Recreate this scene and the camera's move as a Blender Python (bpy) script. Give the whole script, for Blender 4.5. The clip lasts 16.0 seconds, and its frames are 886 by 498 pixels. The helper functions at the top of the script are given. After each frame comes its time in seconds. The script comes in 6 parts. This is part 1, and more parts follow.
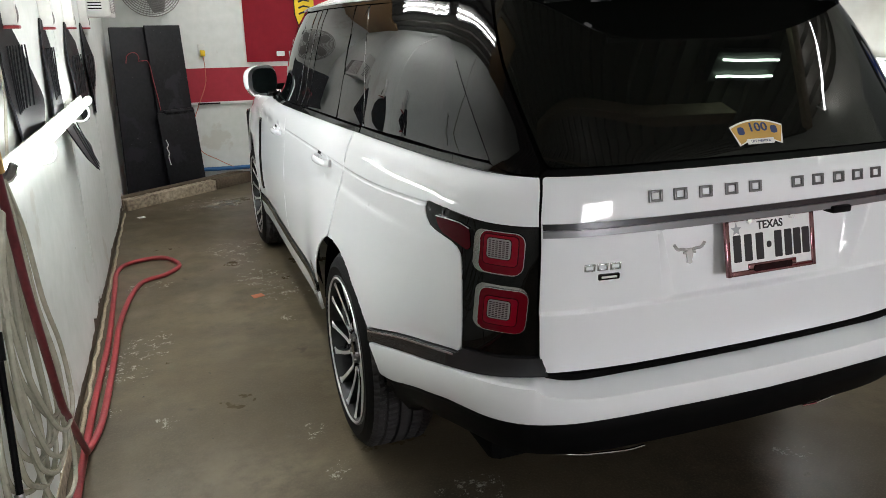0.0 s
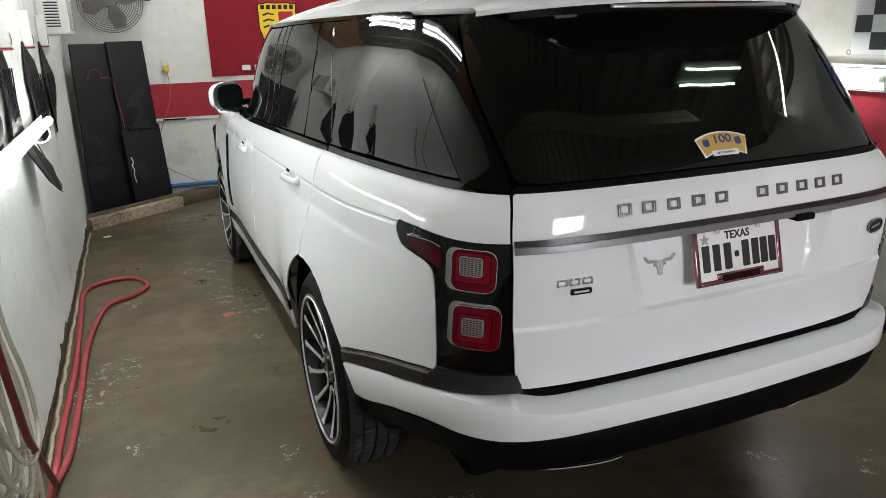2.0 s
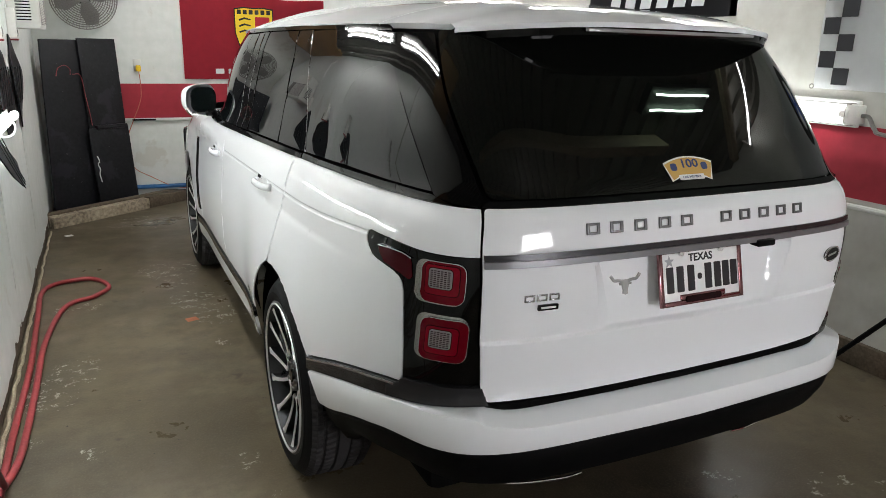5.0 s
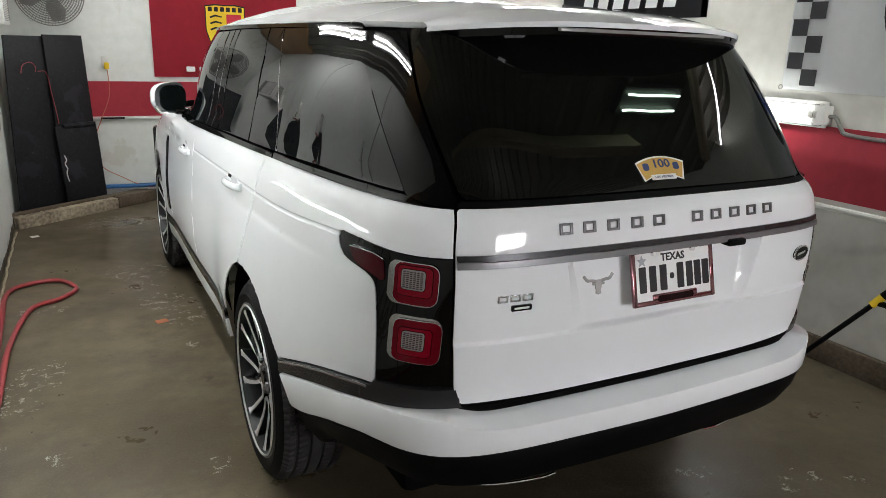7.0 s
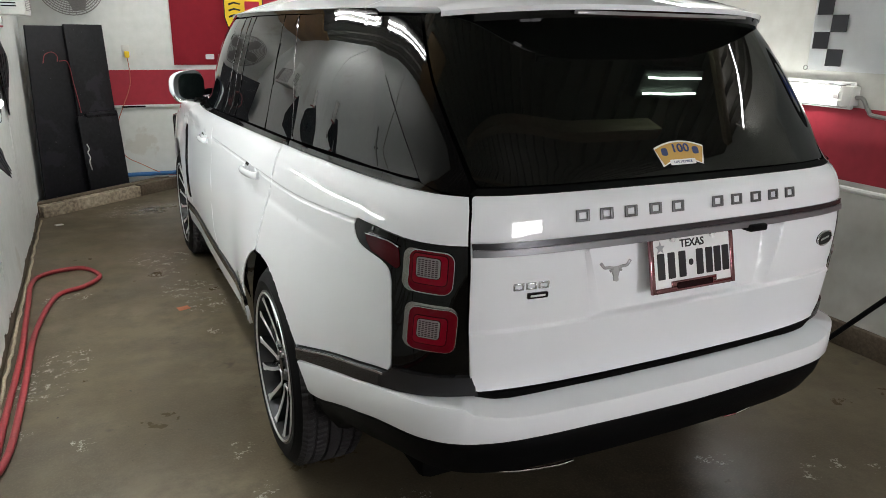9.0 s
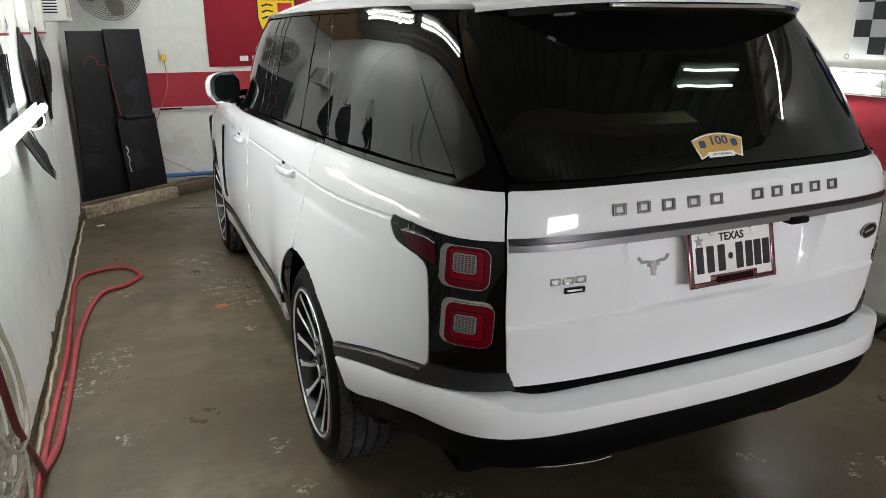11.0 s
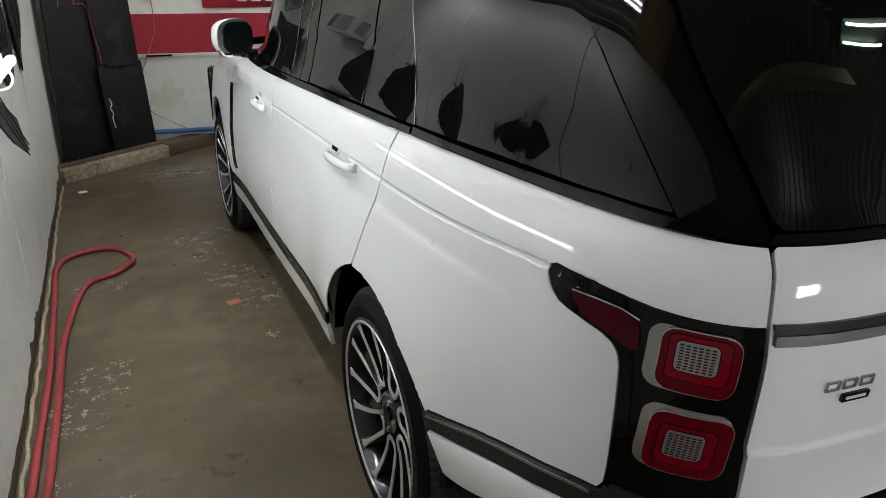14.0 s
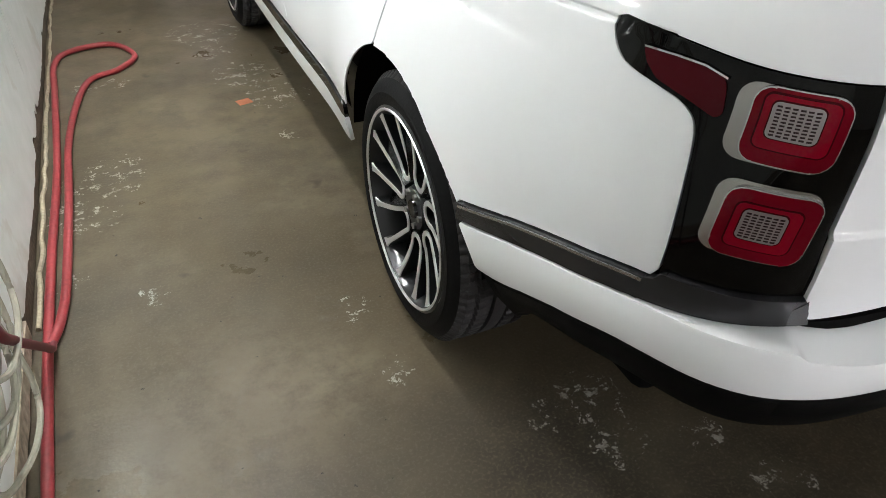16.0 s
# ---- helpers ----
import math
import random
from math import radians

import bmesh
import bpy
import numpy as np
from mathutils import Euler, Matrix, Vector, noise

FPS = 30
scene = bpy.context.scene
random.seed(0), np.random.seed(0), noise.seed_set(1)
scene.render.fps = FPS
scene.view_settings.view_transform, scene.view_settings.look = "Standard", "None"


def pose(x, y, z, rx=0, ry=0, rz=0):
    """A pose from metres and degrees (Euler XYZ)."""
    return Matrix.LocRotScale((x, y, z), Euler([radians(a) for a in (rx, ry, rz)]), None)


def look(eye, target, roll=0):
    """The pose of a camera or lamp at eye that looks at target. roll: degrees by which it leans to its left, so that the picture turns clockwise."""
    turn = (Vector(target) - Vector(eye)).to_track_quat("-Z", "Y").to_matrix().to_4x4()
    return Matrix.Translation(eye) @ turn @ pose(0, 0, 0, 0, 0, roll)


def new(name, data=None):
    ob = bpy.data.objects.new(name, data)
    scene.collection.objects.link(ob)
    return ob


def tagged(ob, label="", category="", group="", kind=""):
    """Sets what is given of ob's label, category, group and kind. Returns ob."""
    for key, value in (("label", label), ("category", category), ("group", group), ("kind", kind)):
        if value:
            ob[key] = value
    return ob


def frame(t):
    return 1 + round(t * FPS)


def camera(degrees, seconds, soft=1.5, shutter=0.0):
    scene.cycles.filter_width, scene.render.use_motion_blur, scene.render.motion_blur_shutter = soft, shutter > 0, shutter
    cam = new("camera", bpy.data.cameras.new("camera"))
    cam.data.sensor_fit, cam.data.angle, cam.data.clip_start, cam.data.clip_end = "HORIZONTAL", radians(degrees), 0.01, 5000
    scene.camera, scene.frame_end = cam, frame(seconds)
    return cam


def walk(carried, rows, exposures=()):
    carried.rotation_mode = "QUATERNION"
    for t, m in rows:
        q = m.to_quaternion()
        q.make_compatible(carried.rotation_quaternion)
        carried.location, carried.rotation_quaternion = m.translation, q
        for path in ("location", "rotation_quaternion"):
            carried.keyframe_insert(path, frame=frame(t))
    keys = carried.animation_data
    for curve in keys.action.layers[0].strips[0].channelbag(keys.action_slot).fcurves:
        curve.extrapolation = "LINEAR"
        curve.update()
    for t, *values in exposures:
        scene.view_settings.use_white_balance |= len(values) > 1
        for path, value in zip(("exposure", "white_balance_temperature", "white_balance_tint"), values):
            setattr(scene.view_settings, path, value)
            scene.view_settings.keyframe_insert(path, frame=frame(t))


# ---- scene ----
cam = camera(64.3, 16.0, soft=0.75)
PATH = [
    (0, (-1.513, -1.351, 1.606), (-0.84, 0.432, 1.0), -0.6),
    (0.5, (-1.528, -1.361, 1.631), (-0.809, 0.398, 1.006), -1.1),
    (1, (-1.507, -1.362, 1.631), (-0.743, 0.396, 1.057), -0.1),
    (1.5, (-1.495, -1.352, 1.624), (-0.742, 0.416, 1.072), -0.8),
    (2, (-1.505, -1.337, 1.632), (-0.757, 0.423, 1.045), -1.5),
    (2.5, (-1.51, -1.341, 1.632), (-0.766, 0.413, 1.025), -1.3),
    (3, (-1.502, -1.335, 1.632), (-0.742, 0.418, 1.041), -0.7),
    (3.5, (-1.507, -1.339, 1.632), (-0.744, 0.404, 1.017), 0.4),
    (4, (-1.507, -1.339, 1.632), (-0.739, 0.41, 1.04), 0.4),
    (4.5, (-1.521, -1.349, 1.632), (-0.739, 0.407, 1.08), 1.3),
    (5, (-1.518, -1.347, 1.632), (-0.682, 0.384, 1.082), 1.5),
    (5.2, (-1.52, -1.348, 1.632), (-0.657, 0.375, 1.096), 1.2),
    (7.3, (-1.499, -1.332, 1.631), (-0.6, 0.367, 1.08), 1.9),
    (7.5, (-1.495, -1.33, 1.631), (-0.6, 0.375, 1.09), 2.0),
    (8, (-1.487, -1.324, 1.632), (-0.613, 0.382, 1.061), 2.1),
    (8.5, (-1.484, -1.327, 1.635), (-0.629, 0.382, 1.045), 1.5),
    (10.8, (-1.506, -1.338, 1.632), (-0.727, 0.409, 1.046), -0.1),
    (11, (-1.501, -1.334, 1.632), (-0.742, 0.416, 1.033), -0.2),
    (11.5, (-1.519, -1.302, 1.644), (-0.796, 0.458, 1.03), 0.3),
    (12, (-1.471, -1.148, 1.62), (-0.817, 0.62, 0.951), -1.2),
    (12.5, (-1.362, -0.95, 1.632), (-0.907, 0.875, 0.95), -5.3),
    (13, (-1.407, -0.807, 1.625), (-0.841, 0.963, 0.886), -0.7),
    (13.5, (-1.549, -0.613, 1.639), (-0.812, 1.117, 0.958), -0.2),
    (14, (-1.56, -0.52, 1.635), (-0.773, 1.162, 0.891), 1.0),
    (14.5, (-1.556, -0.495, 1.608), (-0.809, 1.131, 0.715), 0.9),
    (15, (-1.552, -0.485, 1.576), (-0.821, 1.097, 0.594), 0.9),
    (15.5, (-1.562, -0.467, 1.536), (-0.841, 1.05, 0.45), 1.5),
    (16, (-1.559, -0.404, 1.473), (-0.893, 1.068, 0.294), 1.5),
]
walk(cam, [(t, look(eye, target, roll)) for t, eye, target, roll in PATH],
     exposures=[(0, 1.46), (13, 1.46), (14, 1.12), (14.6, 1.15), (15.2, 1.35), (15.5, 1.5), (16, 1.92)])

# ---- light: fluorescent tubes, one pair added, and a window, in a closed garage ----
world = bpy.data.worlds.new("world")
world.use_nodes = True
scene.world = world
world.node_tree.nodes["Background"].inputs[0].default_value = (0.6, 0.65, 0.7, 1)
world.node_tree.nodes["Background"].inputs[1].default_value = 0.02
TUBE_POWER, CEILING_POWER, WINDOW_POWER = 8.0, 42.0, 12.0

# ---- materials ----
def mat(name, base, rough=0.5, metal=0.0, spec=0.5, coat=0.0, emit=None, power=0.0, vary=0.0, scale=6.0, bump=0.0, bump_scale=60.0, dark=None, trans=0.0, ior=1.45, wear=0.0):
    """A node material: base colour, mottled by vary at two scales, with fine relief; dark: a second colour for stains."""
    m = bpy.data.materials.new(name)
    m.use_nodes = True
    nt = m.node_tree
    b = nt.nodes["Principled BSDF"]
    b.inputs["Base Color"].default_value = (*base, 1)
    b.inputs["Roughness"].default_value = rough
    b.inputs["Metallic"].default_value = metal
    b.inputs["Specular IOR Level"].default_value = spec
    b.inputs["IOR"].default_value = ior
    b.inputs["Coat Weight"].default_value = coat
    b.inputs["Coat Roughness"].default_value = 0.02
    b.inputs["Transmission Weight"].default_value = trans
    if emit:
        b.inputs["Emission Color"].default_value = (*emit, 1)
        b.inputs["Emission Strength"].default_value = power
    geo = nt.nodes.new("ShaderNodeNewGeometry")
    if vary:
        big, fine = nt.nodes.new("ShaderNodeTexNoise"), nt.nodes.new("ShaderNodeTexNoise")
        big.inputs["Scale"].default_value, fine.inputs["Scale"].default_value = scale * 0.25, scale * 4
        big.inputs["Detail"].default_value = fine.inputs["Detail"].default_value = 6
        both = nt.nodes.new("ShaderNodeMath")
        both.operation = "ADD"
        ramp = nt.nodes.new("ShaderNodeMapRange")
        mix = nt.nodes.new("ShaderNodeMix")
        mix.data_type = "RGBA"
        for n in (big, fine):
            nt.links.new(geo.outputs["Position"], n.inputs["Vector"])
        nt.links.new(big.outputs[0], both.inputs[0])
        nt.links.new(fine.outputs[0], both.inputs[1])
        nt.links.new(both.outputs[0], ramp.inputs["Value"])
        ramp.inputs["From Min"].default_value, ramp.inputs["From Max"].default_value = 0.7, 1.3
        low = dark or tuple(c * (1 - vary) for c in base)
        mix.inputs["A"].default_value, mix.inputs["B"].default_value = (*low, 1), (*[min(c * (1 + vary * 0.3), 0.95) for c in base], 1)
        nt.links.new(ramp.outputs[0], mix.inputs["Factor"])
        nt.links.new(mix.outputs["Result"], b.inputs["Base Color"])
        if wear:
            rr = nt.nodes.new("ShaderNodeMapRange")
            rr.inputs["To Min"].default_value, rr.inputs["To Max"].default_value = rough + wear, max(rough - wear, 0.02)
            nt.links.new(ramp.outputs[0], rr.inputs["Value"])
            nt.links.new(rr.outputs[0], b.inputs["Roughness"])
    if bump:
        n, bp = nt.nodes.new("ShaderNodeTexNoise"), nt.nodes.new("ShaderNodeBump")
        n.inputs["Scale"].default_value, n.inputs["Detail"].default_value = bump_scale, 5
        bp.inputs["Strength"].default_value, bp.inputs["Distance"].default_value = bump, 0.004
        nt.links.new(geo.outputs["Position"], n.inputs["Vector"])
        nt.links.new(n.outputs[0], bp.inputs["Height"])
        nt.links.new(bp.outputs[0], b.inputs["Normal"])
    return m


def concrete():
    """Brown-grey garage slab: broad stains, fine grain, flakes of old white paint, dark oily specks, and the car's
    shade painted in round its tail.
    """
    m = mat("concrete", (0.12, 0.105, 0.08), 0.40, spec=0.3, bump=0.18, bump_scale=70)
    nt = m.node_tree
    b = nt.nodes["Principled BSDF"]
    geo = nt.nodes.new("ShaderNodeNewGeometry")
    def noise_mask(scale, low, high, detail=8, rough=0.62):
        n, r = nt.nodes.new("ShaderNodeTexNoise"), nt.nodes.new("ShaderNodeMapRange")
        n.inputs["Scale"].default_value, n.inputs["Detail"].default_value, n.inputs["Roughness"].default_value = scale, detail, rough
        r.inputs["From Min"].default_value, r.inputs["From Max"].default_value = low, high
        nt.links.new(geo.outputs["Position"], n.inputs["Vector"])
        nt.links.new(n.outputs[0], r.inputs["Value"])
        return r.outputs[0]
    def maths(op, a, c):
        k = nt.nodes.new("ShaderNodeMath")
        k.operation = op
        for n, v in enumerate((a, c)):
            if isinstance(v, (int, float)):
                k.inputs[n].default_value = v
            else:
                nt.links.new(v, k.inputs[n])
        return k.outputs[0]
    def over(under, colour, mask):
        k = nt.nodes.new("ShaderNodeMix")
        k.data_type = "RGBA"
        if isinstance(under, tuple):
            k.inputs["A"].default_value = (*under, 1)
        else:
            nt.links.new(under, k.inputs["A"])
        k.inputs["B"].default_value = (*colour, 1)
        nt.links.new(mask, k.inputs["Factor"])
        return k.outputs["Result"]
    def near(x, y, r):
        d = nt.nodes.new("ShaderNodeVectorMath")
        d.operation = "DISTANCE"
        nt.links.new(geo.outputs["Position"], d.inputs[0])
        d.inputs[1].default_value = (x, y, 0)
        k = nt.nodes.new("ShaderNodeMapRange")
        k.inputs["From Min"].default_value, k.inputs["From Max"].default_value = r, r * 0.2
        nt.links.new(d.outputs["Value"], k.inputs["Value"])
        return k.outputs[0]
    col = over((0.071, 0.056, 0.034), (0.140, 0.114, 0.074), noise_mask(0.9, 0.36, 0.60, 8, 0.6))
    col = over(col, (0.187, 0.158, 0.109), noise_mask(1.7, 0.52, 0.74, 8, 0.6))
    col = over(col, (0.050, 0.043, 0.034), maths("MULTIPLY", noise_mask(1.1, 0.54, 0.70, 6), 0.75))
    col = over(col, (0.20, 0.19, 0.165), maths("MULTIPLY", noise_mask(5.5, 0.60, 0.78, 9, 0.7), 0.35))
    # oily stains together with the car's shade, painted into the floor round its tail
    oil_and_shade = maths("MAXIMUM", maths("MAXIMUM", near(0.15, 0.15, 1.0), near(-0.45, 0.05, 1.0)), maths("MAXIMUM", near(0.25, 0.35, 0.75), near(-0.80, 0.50, 0.62)))
    col = over(col, (0.030, 0.025, 0.019), maths("MULTIPLY", maths("MULTIPLY", oil_and_shade, noise_mask(1.6, 0.20, 0.48, 7, 0.65)), 0.9))
    spots = 0.0
    for x, y, r in ((-1.80, 2.36, 0.26), (-1.89, 2.12, 0.24), (-1.75, 2.48, 0.16), (-1.70, 1.55, 0.10), (-1.94, 1.70, 0.11), (-1.12, 1.24, 0.11), (-1.08, 0.95, 0.11), (-1.19, 3.97, 0.34), (-1.17, 3.65, 0.2), (-1.07, 3.27, 0.3), (-0.97, 2.95, 0.26), (-1.03, 2.50, 0.10),
                    (-0.63, 0.64, 0.17), (-0.64, 0.48, 0.13), (-0.33, 0.23, 0.13), (-0.76, 0.62, 0.11), (-0.42, 0.42, 0.10), (-1.85, 3.37, 0.12), (-1.71, 3.37, 0.12), (-1.30, 5.57, 0.45), (1.01, 0.19, 0.10), (1.16, 0.08, 0.08), (0.89, 0.18, 0.09), (0.6, 0.4, 0.12)):
        spots = maths("MAXIMUM", near(x, y, r), spots)
    flakes = maths("MULTIPLY", noise_mask(17, 0.53, 0.57, 9, 0.75), noise_mask(60, 0.43, 0.51, 4))
    flakes = maths("GREATER_THAN", maths("MULTIPLY", flakes, spots), 0.45)
    col = over(col, (0.46, 0.45, 0.41), maths("MULTIPLY", flakes, 0.85))
    col = over(col, (0.076, 0.063, 0.042), maths("MULTIPLY", noise_mask(7, 0.46, 0.66, 9, 0.72), 0.75))
    col = over(col, (0.150, 0.128, 0.093), maths("MULTIPLY", noise_mask(110, 0.50, 0.72, 4, 0.6), 0.45))
    col = over(col, (0.022, 0.019, 0.016), noise_mask(30, 0.715, 0.74, 3))
    col = over(col, (0.045, 0.038, 0.030), maths("MULTIPLY", noise_mask(4.2, 0.68, 0.74, 3), 0.7))
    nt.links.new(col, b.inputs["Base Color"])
    rr = nt.nodes.new("ShaderNodeMapRange")
    rr.inputs["To Min"].default_value, rr.inputs["To Max"].default_value = 0.24, 0.55
    nt.links.new(noise_mask(1.3, 0.35, 0.65), rr.inputs["Value"])
    nt.links.new(rr.outputs[0], b.inputs["Roughness"])
    return m


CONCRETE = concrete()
WALL = mat("wall_paint", (0.75, 0.77, 0.75), 0.45, vary=0.07, scale=3, bump=0.12, bump_scale=25, dark=(0.66, 0.69, 0.66))
WALL_OFF = mat("cream_wall_paint", (0.62, 0.62, 0.58), 0.5, vary=0.1, scale=2, bump=0.15, bump_scale=20, dark=(0.50, 0.49, 0.45))
def specks(m, scale, threshold, colour, strength):
    """Scattered small scuffs and chips over a material's base colour."""
    nt = m.node_tree
    b = nt.nodes["Principled BSDF"]
    geo, n, r, k, mix = (nt.nodes.new(t) for t in ("ShaderNodeNewGeometry", "ShaderNodeTexNoise", "ShaderNodeMapRange", "ShaderNodeMath", "ShaderNodeMix"))
    n.inputs["Scale"].default_value, n.inputs["Detail"].default_value, n.inputs["Roughness"].default_value = scale, 5, 0.6
    r.inputs["From Min"].default_value, r.inputs["From Max"].default_value = threshold, threshold + 0.04
    k.operation, k.inputs[1].default_value = "MULTIPLY", strength
    mix.data_type = "RGBA"
    mix.inputs["B"].default_value = (*colour, 1)
    nt.links.new(geo.outputs["Position"], n.inputs["Vector"])
    nt.links.new(n.outputs[0], r.inputs["Value"])
    nt.links.new(r.outputs[0], k.inputs[0])
    nt.links.new(k.outputs[0], mix.inputs["Factor"])
    old = b.inputs["Base Color"].links[0].from_socket
    nt.links.new(old, mix.inputs["A"])
    nt.links.new(mix.outputs["Result"], b.inputs["Base Color"])

for m in (WALL, WALL_OFF):
    specks(m, 14, 0.72, (0.22, 0.20, 0.17), 0.6)
    specks(m, 2.2, 0.62, (0.55, 0.53, 0.47), 0.5)
RED_WALL = mat("red_wall_paint", (0.36, 0.022, 0.04), 0.5, vary=0.15, scale=5, bump=0.1, bump_scale=30)
DIRTY = mat("dirty_wood", (0.13, 0.10, 0.07), 0.8, vary=0.5, scale=14, bump=0.6, bump_scale=40, dark=(0.06, 0.045, 0.03))
LUMBER = mat("weathered_lumber", (0.34, 0.27, 0.19), 0.75, vary=0.35, scale=10, bump=0.5, bump_scale=60, dark=(0.16, 0.12, 0.08))
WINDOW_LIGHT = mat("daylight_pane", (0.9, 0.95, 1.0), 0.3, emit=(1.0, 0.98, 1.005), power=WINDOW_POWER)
PLY = mat("plywood", (0.42, 0.24, 0.10), 0.6, vary=0.3, scale=6, bump=0.1)
HOUSING = mat("dark_lamp_housing", (0.055, 0.055, 0.052), 0.55, metal=0.2, vary=0.2, scale=5)
ZINC = mat("corrugated_metal", (0.17, 0.16, 0.14), 0.45, metal=0.4, vary=0.2, scale=5)
PAINT = mat("white_car_paint", (0.770, 0.785, 0.812), 0.5, spec=0.0, coat=1.0)
GLOSS_BLACK = mat("gloss_black", (0.002, 0.002, 0.002), 0.04, spec=0.28)
GLASS = mat("tinted_glass", (0.002, 0.0025, 0.003), 0.0, spec=0.32, ior=1.5)
REAR_GLASS = mat("privacy_rear_glass", (0.003, 0.0035, 0.003), 0.0, spec=0.38, ior=1.5)
GATE_TRIM = mat("satin_silver_grey_trim", (0.17, 0.17, 0.18), 0.36, metal=0.5, spec=0.4)
GREY_TRIM = mat("satin_grey_trim", (0.038, 0.038, 0.041), 0.26, metal=0.5, spec=0.4)
DARK_TRIM = mat("dark_plastic", (0.003, 0.003, 0.0033), 0.5, spec=0.08, bump=0.1, bump_scale=300)
CHROME = mat("chrome", (0.75, 0.75, 0.76), 0.08, metal=1.0)
LETTER = mat("dark_chrome", (0.14, 0.14, 0.145), 0.35, metal=0.9)
RED_LENS = mat("red_lamp_lens", (0.105, 0.0012, 0.007), 0.06, spec=0.22)
RED_BRIGHT = mat("bright_red_lens", (0.16, 0.0015, 0.010), 0.06, spec=0.22)
RED_MARKER = mat("dark_red_marker", (0.050, 0.004, 0.007), 0.12, spec=0.18)
RED_DEEP = mat("deep_red_lens", (0.040, 0.001, 0.003), 0.06, spec=0.22)
SILVER_LENS = mat("clear_lens_bezel", (0.36, 0.355, 0.34), 0.22, metal=0.75, coat=0.3)
CELL = mat("clear_reflector_cell", (0.30, 0.26, 0.265), 0.2, metal=0.5)
CELL_DARK = mat("dark_reflector_cell", (0.022, 0.013, 0.015), 0.25, spec=0.3)
# door mirror glass: its dark reflection is put into the base colour
MIRROR_REFLECTION = mat("mirror_dark_reflection", (0.006, 0.009, 0.009), 0.05, spec=0.35)
RUBBER = mat("tyre_rubber", (0.0065, 0.0065, 0.007), 0.6, spec=0.08, vary=0.3, scale=30, bump=0.2, bump_scale=120)
TREAD = mat("dusty_tread_rubber", (0.045, 0.043, 0.045), 0.7, spec=0.15, vary=0.35, scale=40, bump=0.2, bump_scale=150)
RIM_DARK = mat("dark_grey_alloy", (0.020, 0.021, 0.023), 0.3, metal=0.5, coat=0.3)
RIM_WEB = mat("grey_alloy_web", (0.055, 0.057, 0.06), 0.22, metal=0.8, coat=0.5)
SATIN_LINE = mat("satin_bright_trim", (0.50, 0.50, 0.51), 0.26, metal=0.9)
RIM_CUT = mat("machined_alloy", (0.80, 0.80, 0.81), 0.34, metal=0.8)
VOID = mat("dark_inside", (0.004, 0.004, 0.004), 0.9, spec=0.06)
PLATE = mat("plate_white", (0.80, 0.80, 0.80), 0.35, vary=0.04, scale=20)
PLATE_BLACK = mat("plate_black", (0.01, 0.01, 0.012), 0.4)
GARNET = mat("dark_red_chrome", (0.25, 0.12, 0.13), 0.15, metal=1.0)
TUBE = mat("lit_tube", (1, 1, 1), 0.5, emit=(0.95, 1.0, 0.97), power=TUBE_POWER)
CEILING_TUBE = mat("lit_ceiling_tube", (1, 1, 1), 0.5, emit=(1.0, 1.0, 0.985), power=CEILING_POWER)
SLANT_TUBE = mat("lit_bare_tube", (1, 1, 1), 0.5, emit=(1.0, 1.0, 0.985), power=14.0)
GREEN_TUBE = mat("lit_greenish_tube", (1, 1, 1), 0.5, emit=(0.72, 1.0, 0.78), power=22.0)
PLASTIC_WHITE = mat("white_plastic", (0.72, 0.72, 0.69), 0.4, vary=0.08, scale=12)
RED_HOSE = mat("red_hose", (0.34, 0.045, 0.052), 0.45, vary=0.3, scale=14, bump=0.2, bump_scale=90)
PALE_HOSE = mat("pale_hose", (0.50, 0.49, 0.40), 0.25, vary=0.2, scale=8)
MAT_BLACK = mat("black_rubber_mat", (0.010, 0.011, 0.013), 0.5, spec=0.15, bump=0.2, bump_scale=200)
FOAM = mat("black_board", (0.006, 0.0065, 0.008), 0.5, spec=0.2, vary=0.5, scale=9, bump=0.08, dark=(0.015, 0.015, 0.018))
DARK_HOSE = mat("dark_red_hose", (0.15, 0.022, 0.028), 0.5, vary=0.35, scale=14)
PALE_LUMBER = mat("pale_broken_timber", (0.46, 0.39, 0.29), 0.8, vary=0.5, scale=9, bump=0.7, bump_scale=45, dark=(0.14, 0.11, 0.08))
specks(FOAM, 26, 0.70, (0.16, 0.16, 0.16), 0.7)
specks(FOAM, 3.0, 0.58, (0.022, 0.022, 0.027), 0.8)
CREAM = mat("cream_filler", (0.50, 0.44, 0.32), 0.8, vary=0.4, scale=20, bump=0.5)
FABRIC_RED = mat("red_flag_cloth", (0.48, 0.022, 0.045), 0.75, vary=0.1, scale=4)
FABRIC_WHITE = mat("white_flag_cloth", (0.74, 0.75, 0.76), 0.8, vary=0.05, scale=4)
FABRIC_BLACK = mat("black_flag_cloth", (0.014, 0.014, 0.017), 0.75)
YELLOW = mat("yellow_print", (0.75, 0.52, 0.02), 0.6)
ORANGE = mat("orange_cord", (0.50, 0.15, 0.10), 0.5)
PAPER = mat("orange_paper", (0.50, 0.17, 0.09), 0.8, vary=0.3, scale=30)
PAPER_WHITE = mat("white_paper", (0.8, 0.8, 0.78), 0.8)
GREY_METAL = mat("grey_metal", (0.30, 0.29, 0.28), 0.45, metal=0.7, vary=0.2, scale=20)
BLUE_PIPE = mat("blue_pipe", (0.03, 0.14, 0.36), 0.4)
GOLD = mat("sticker_gold", (0.55, 0.33, 0.08), 0.5)
NAVY = mat("sticker_navy", (0.03, 0.05, 0.16), 0.5)
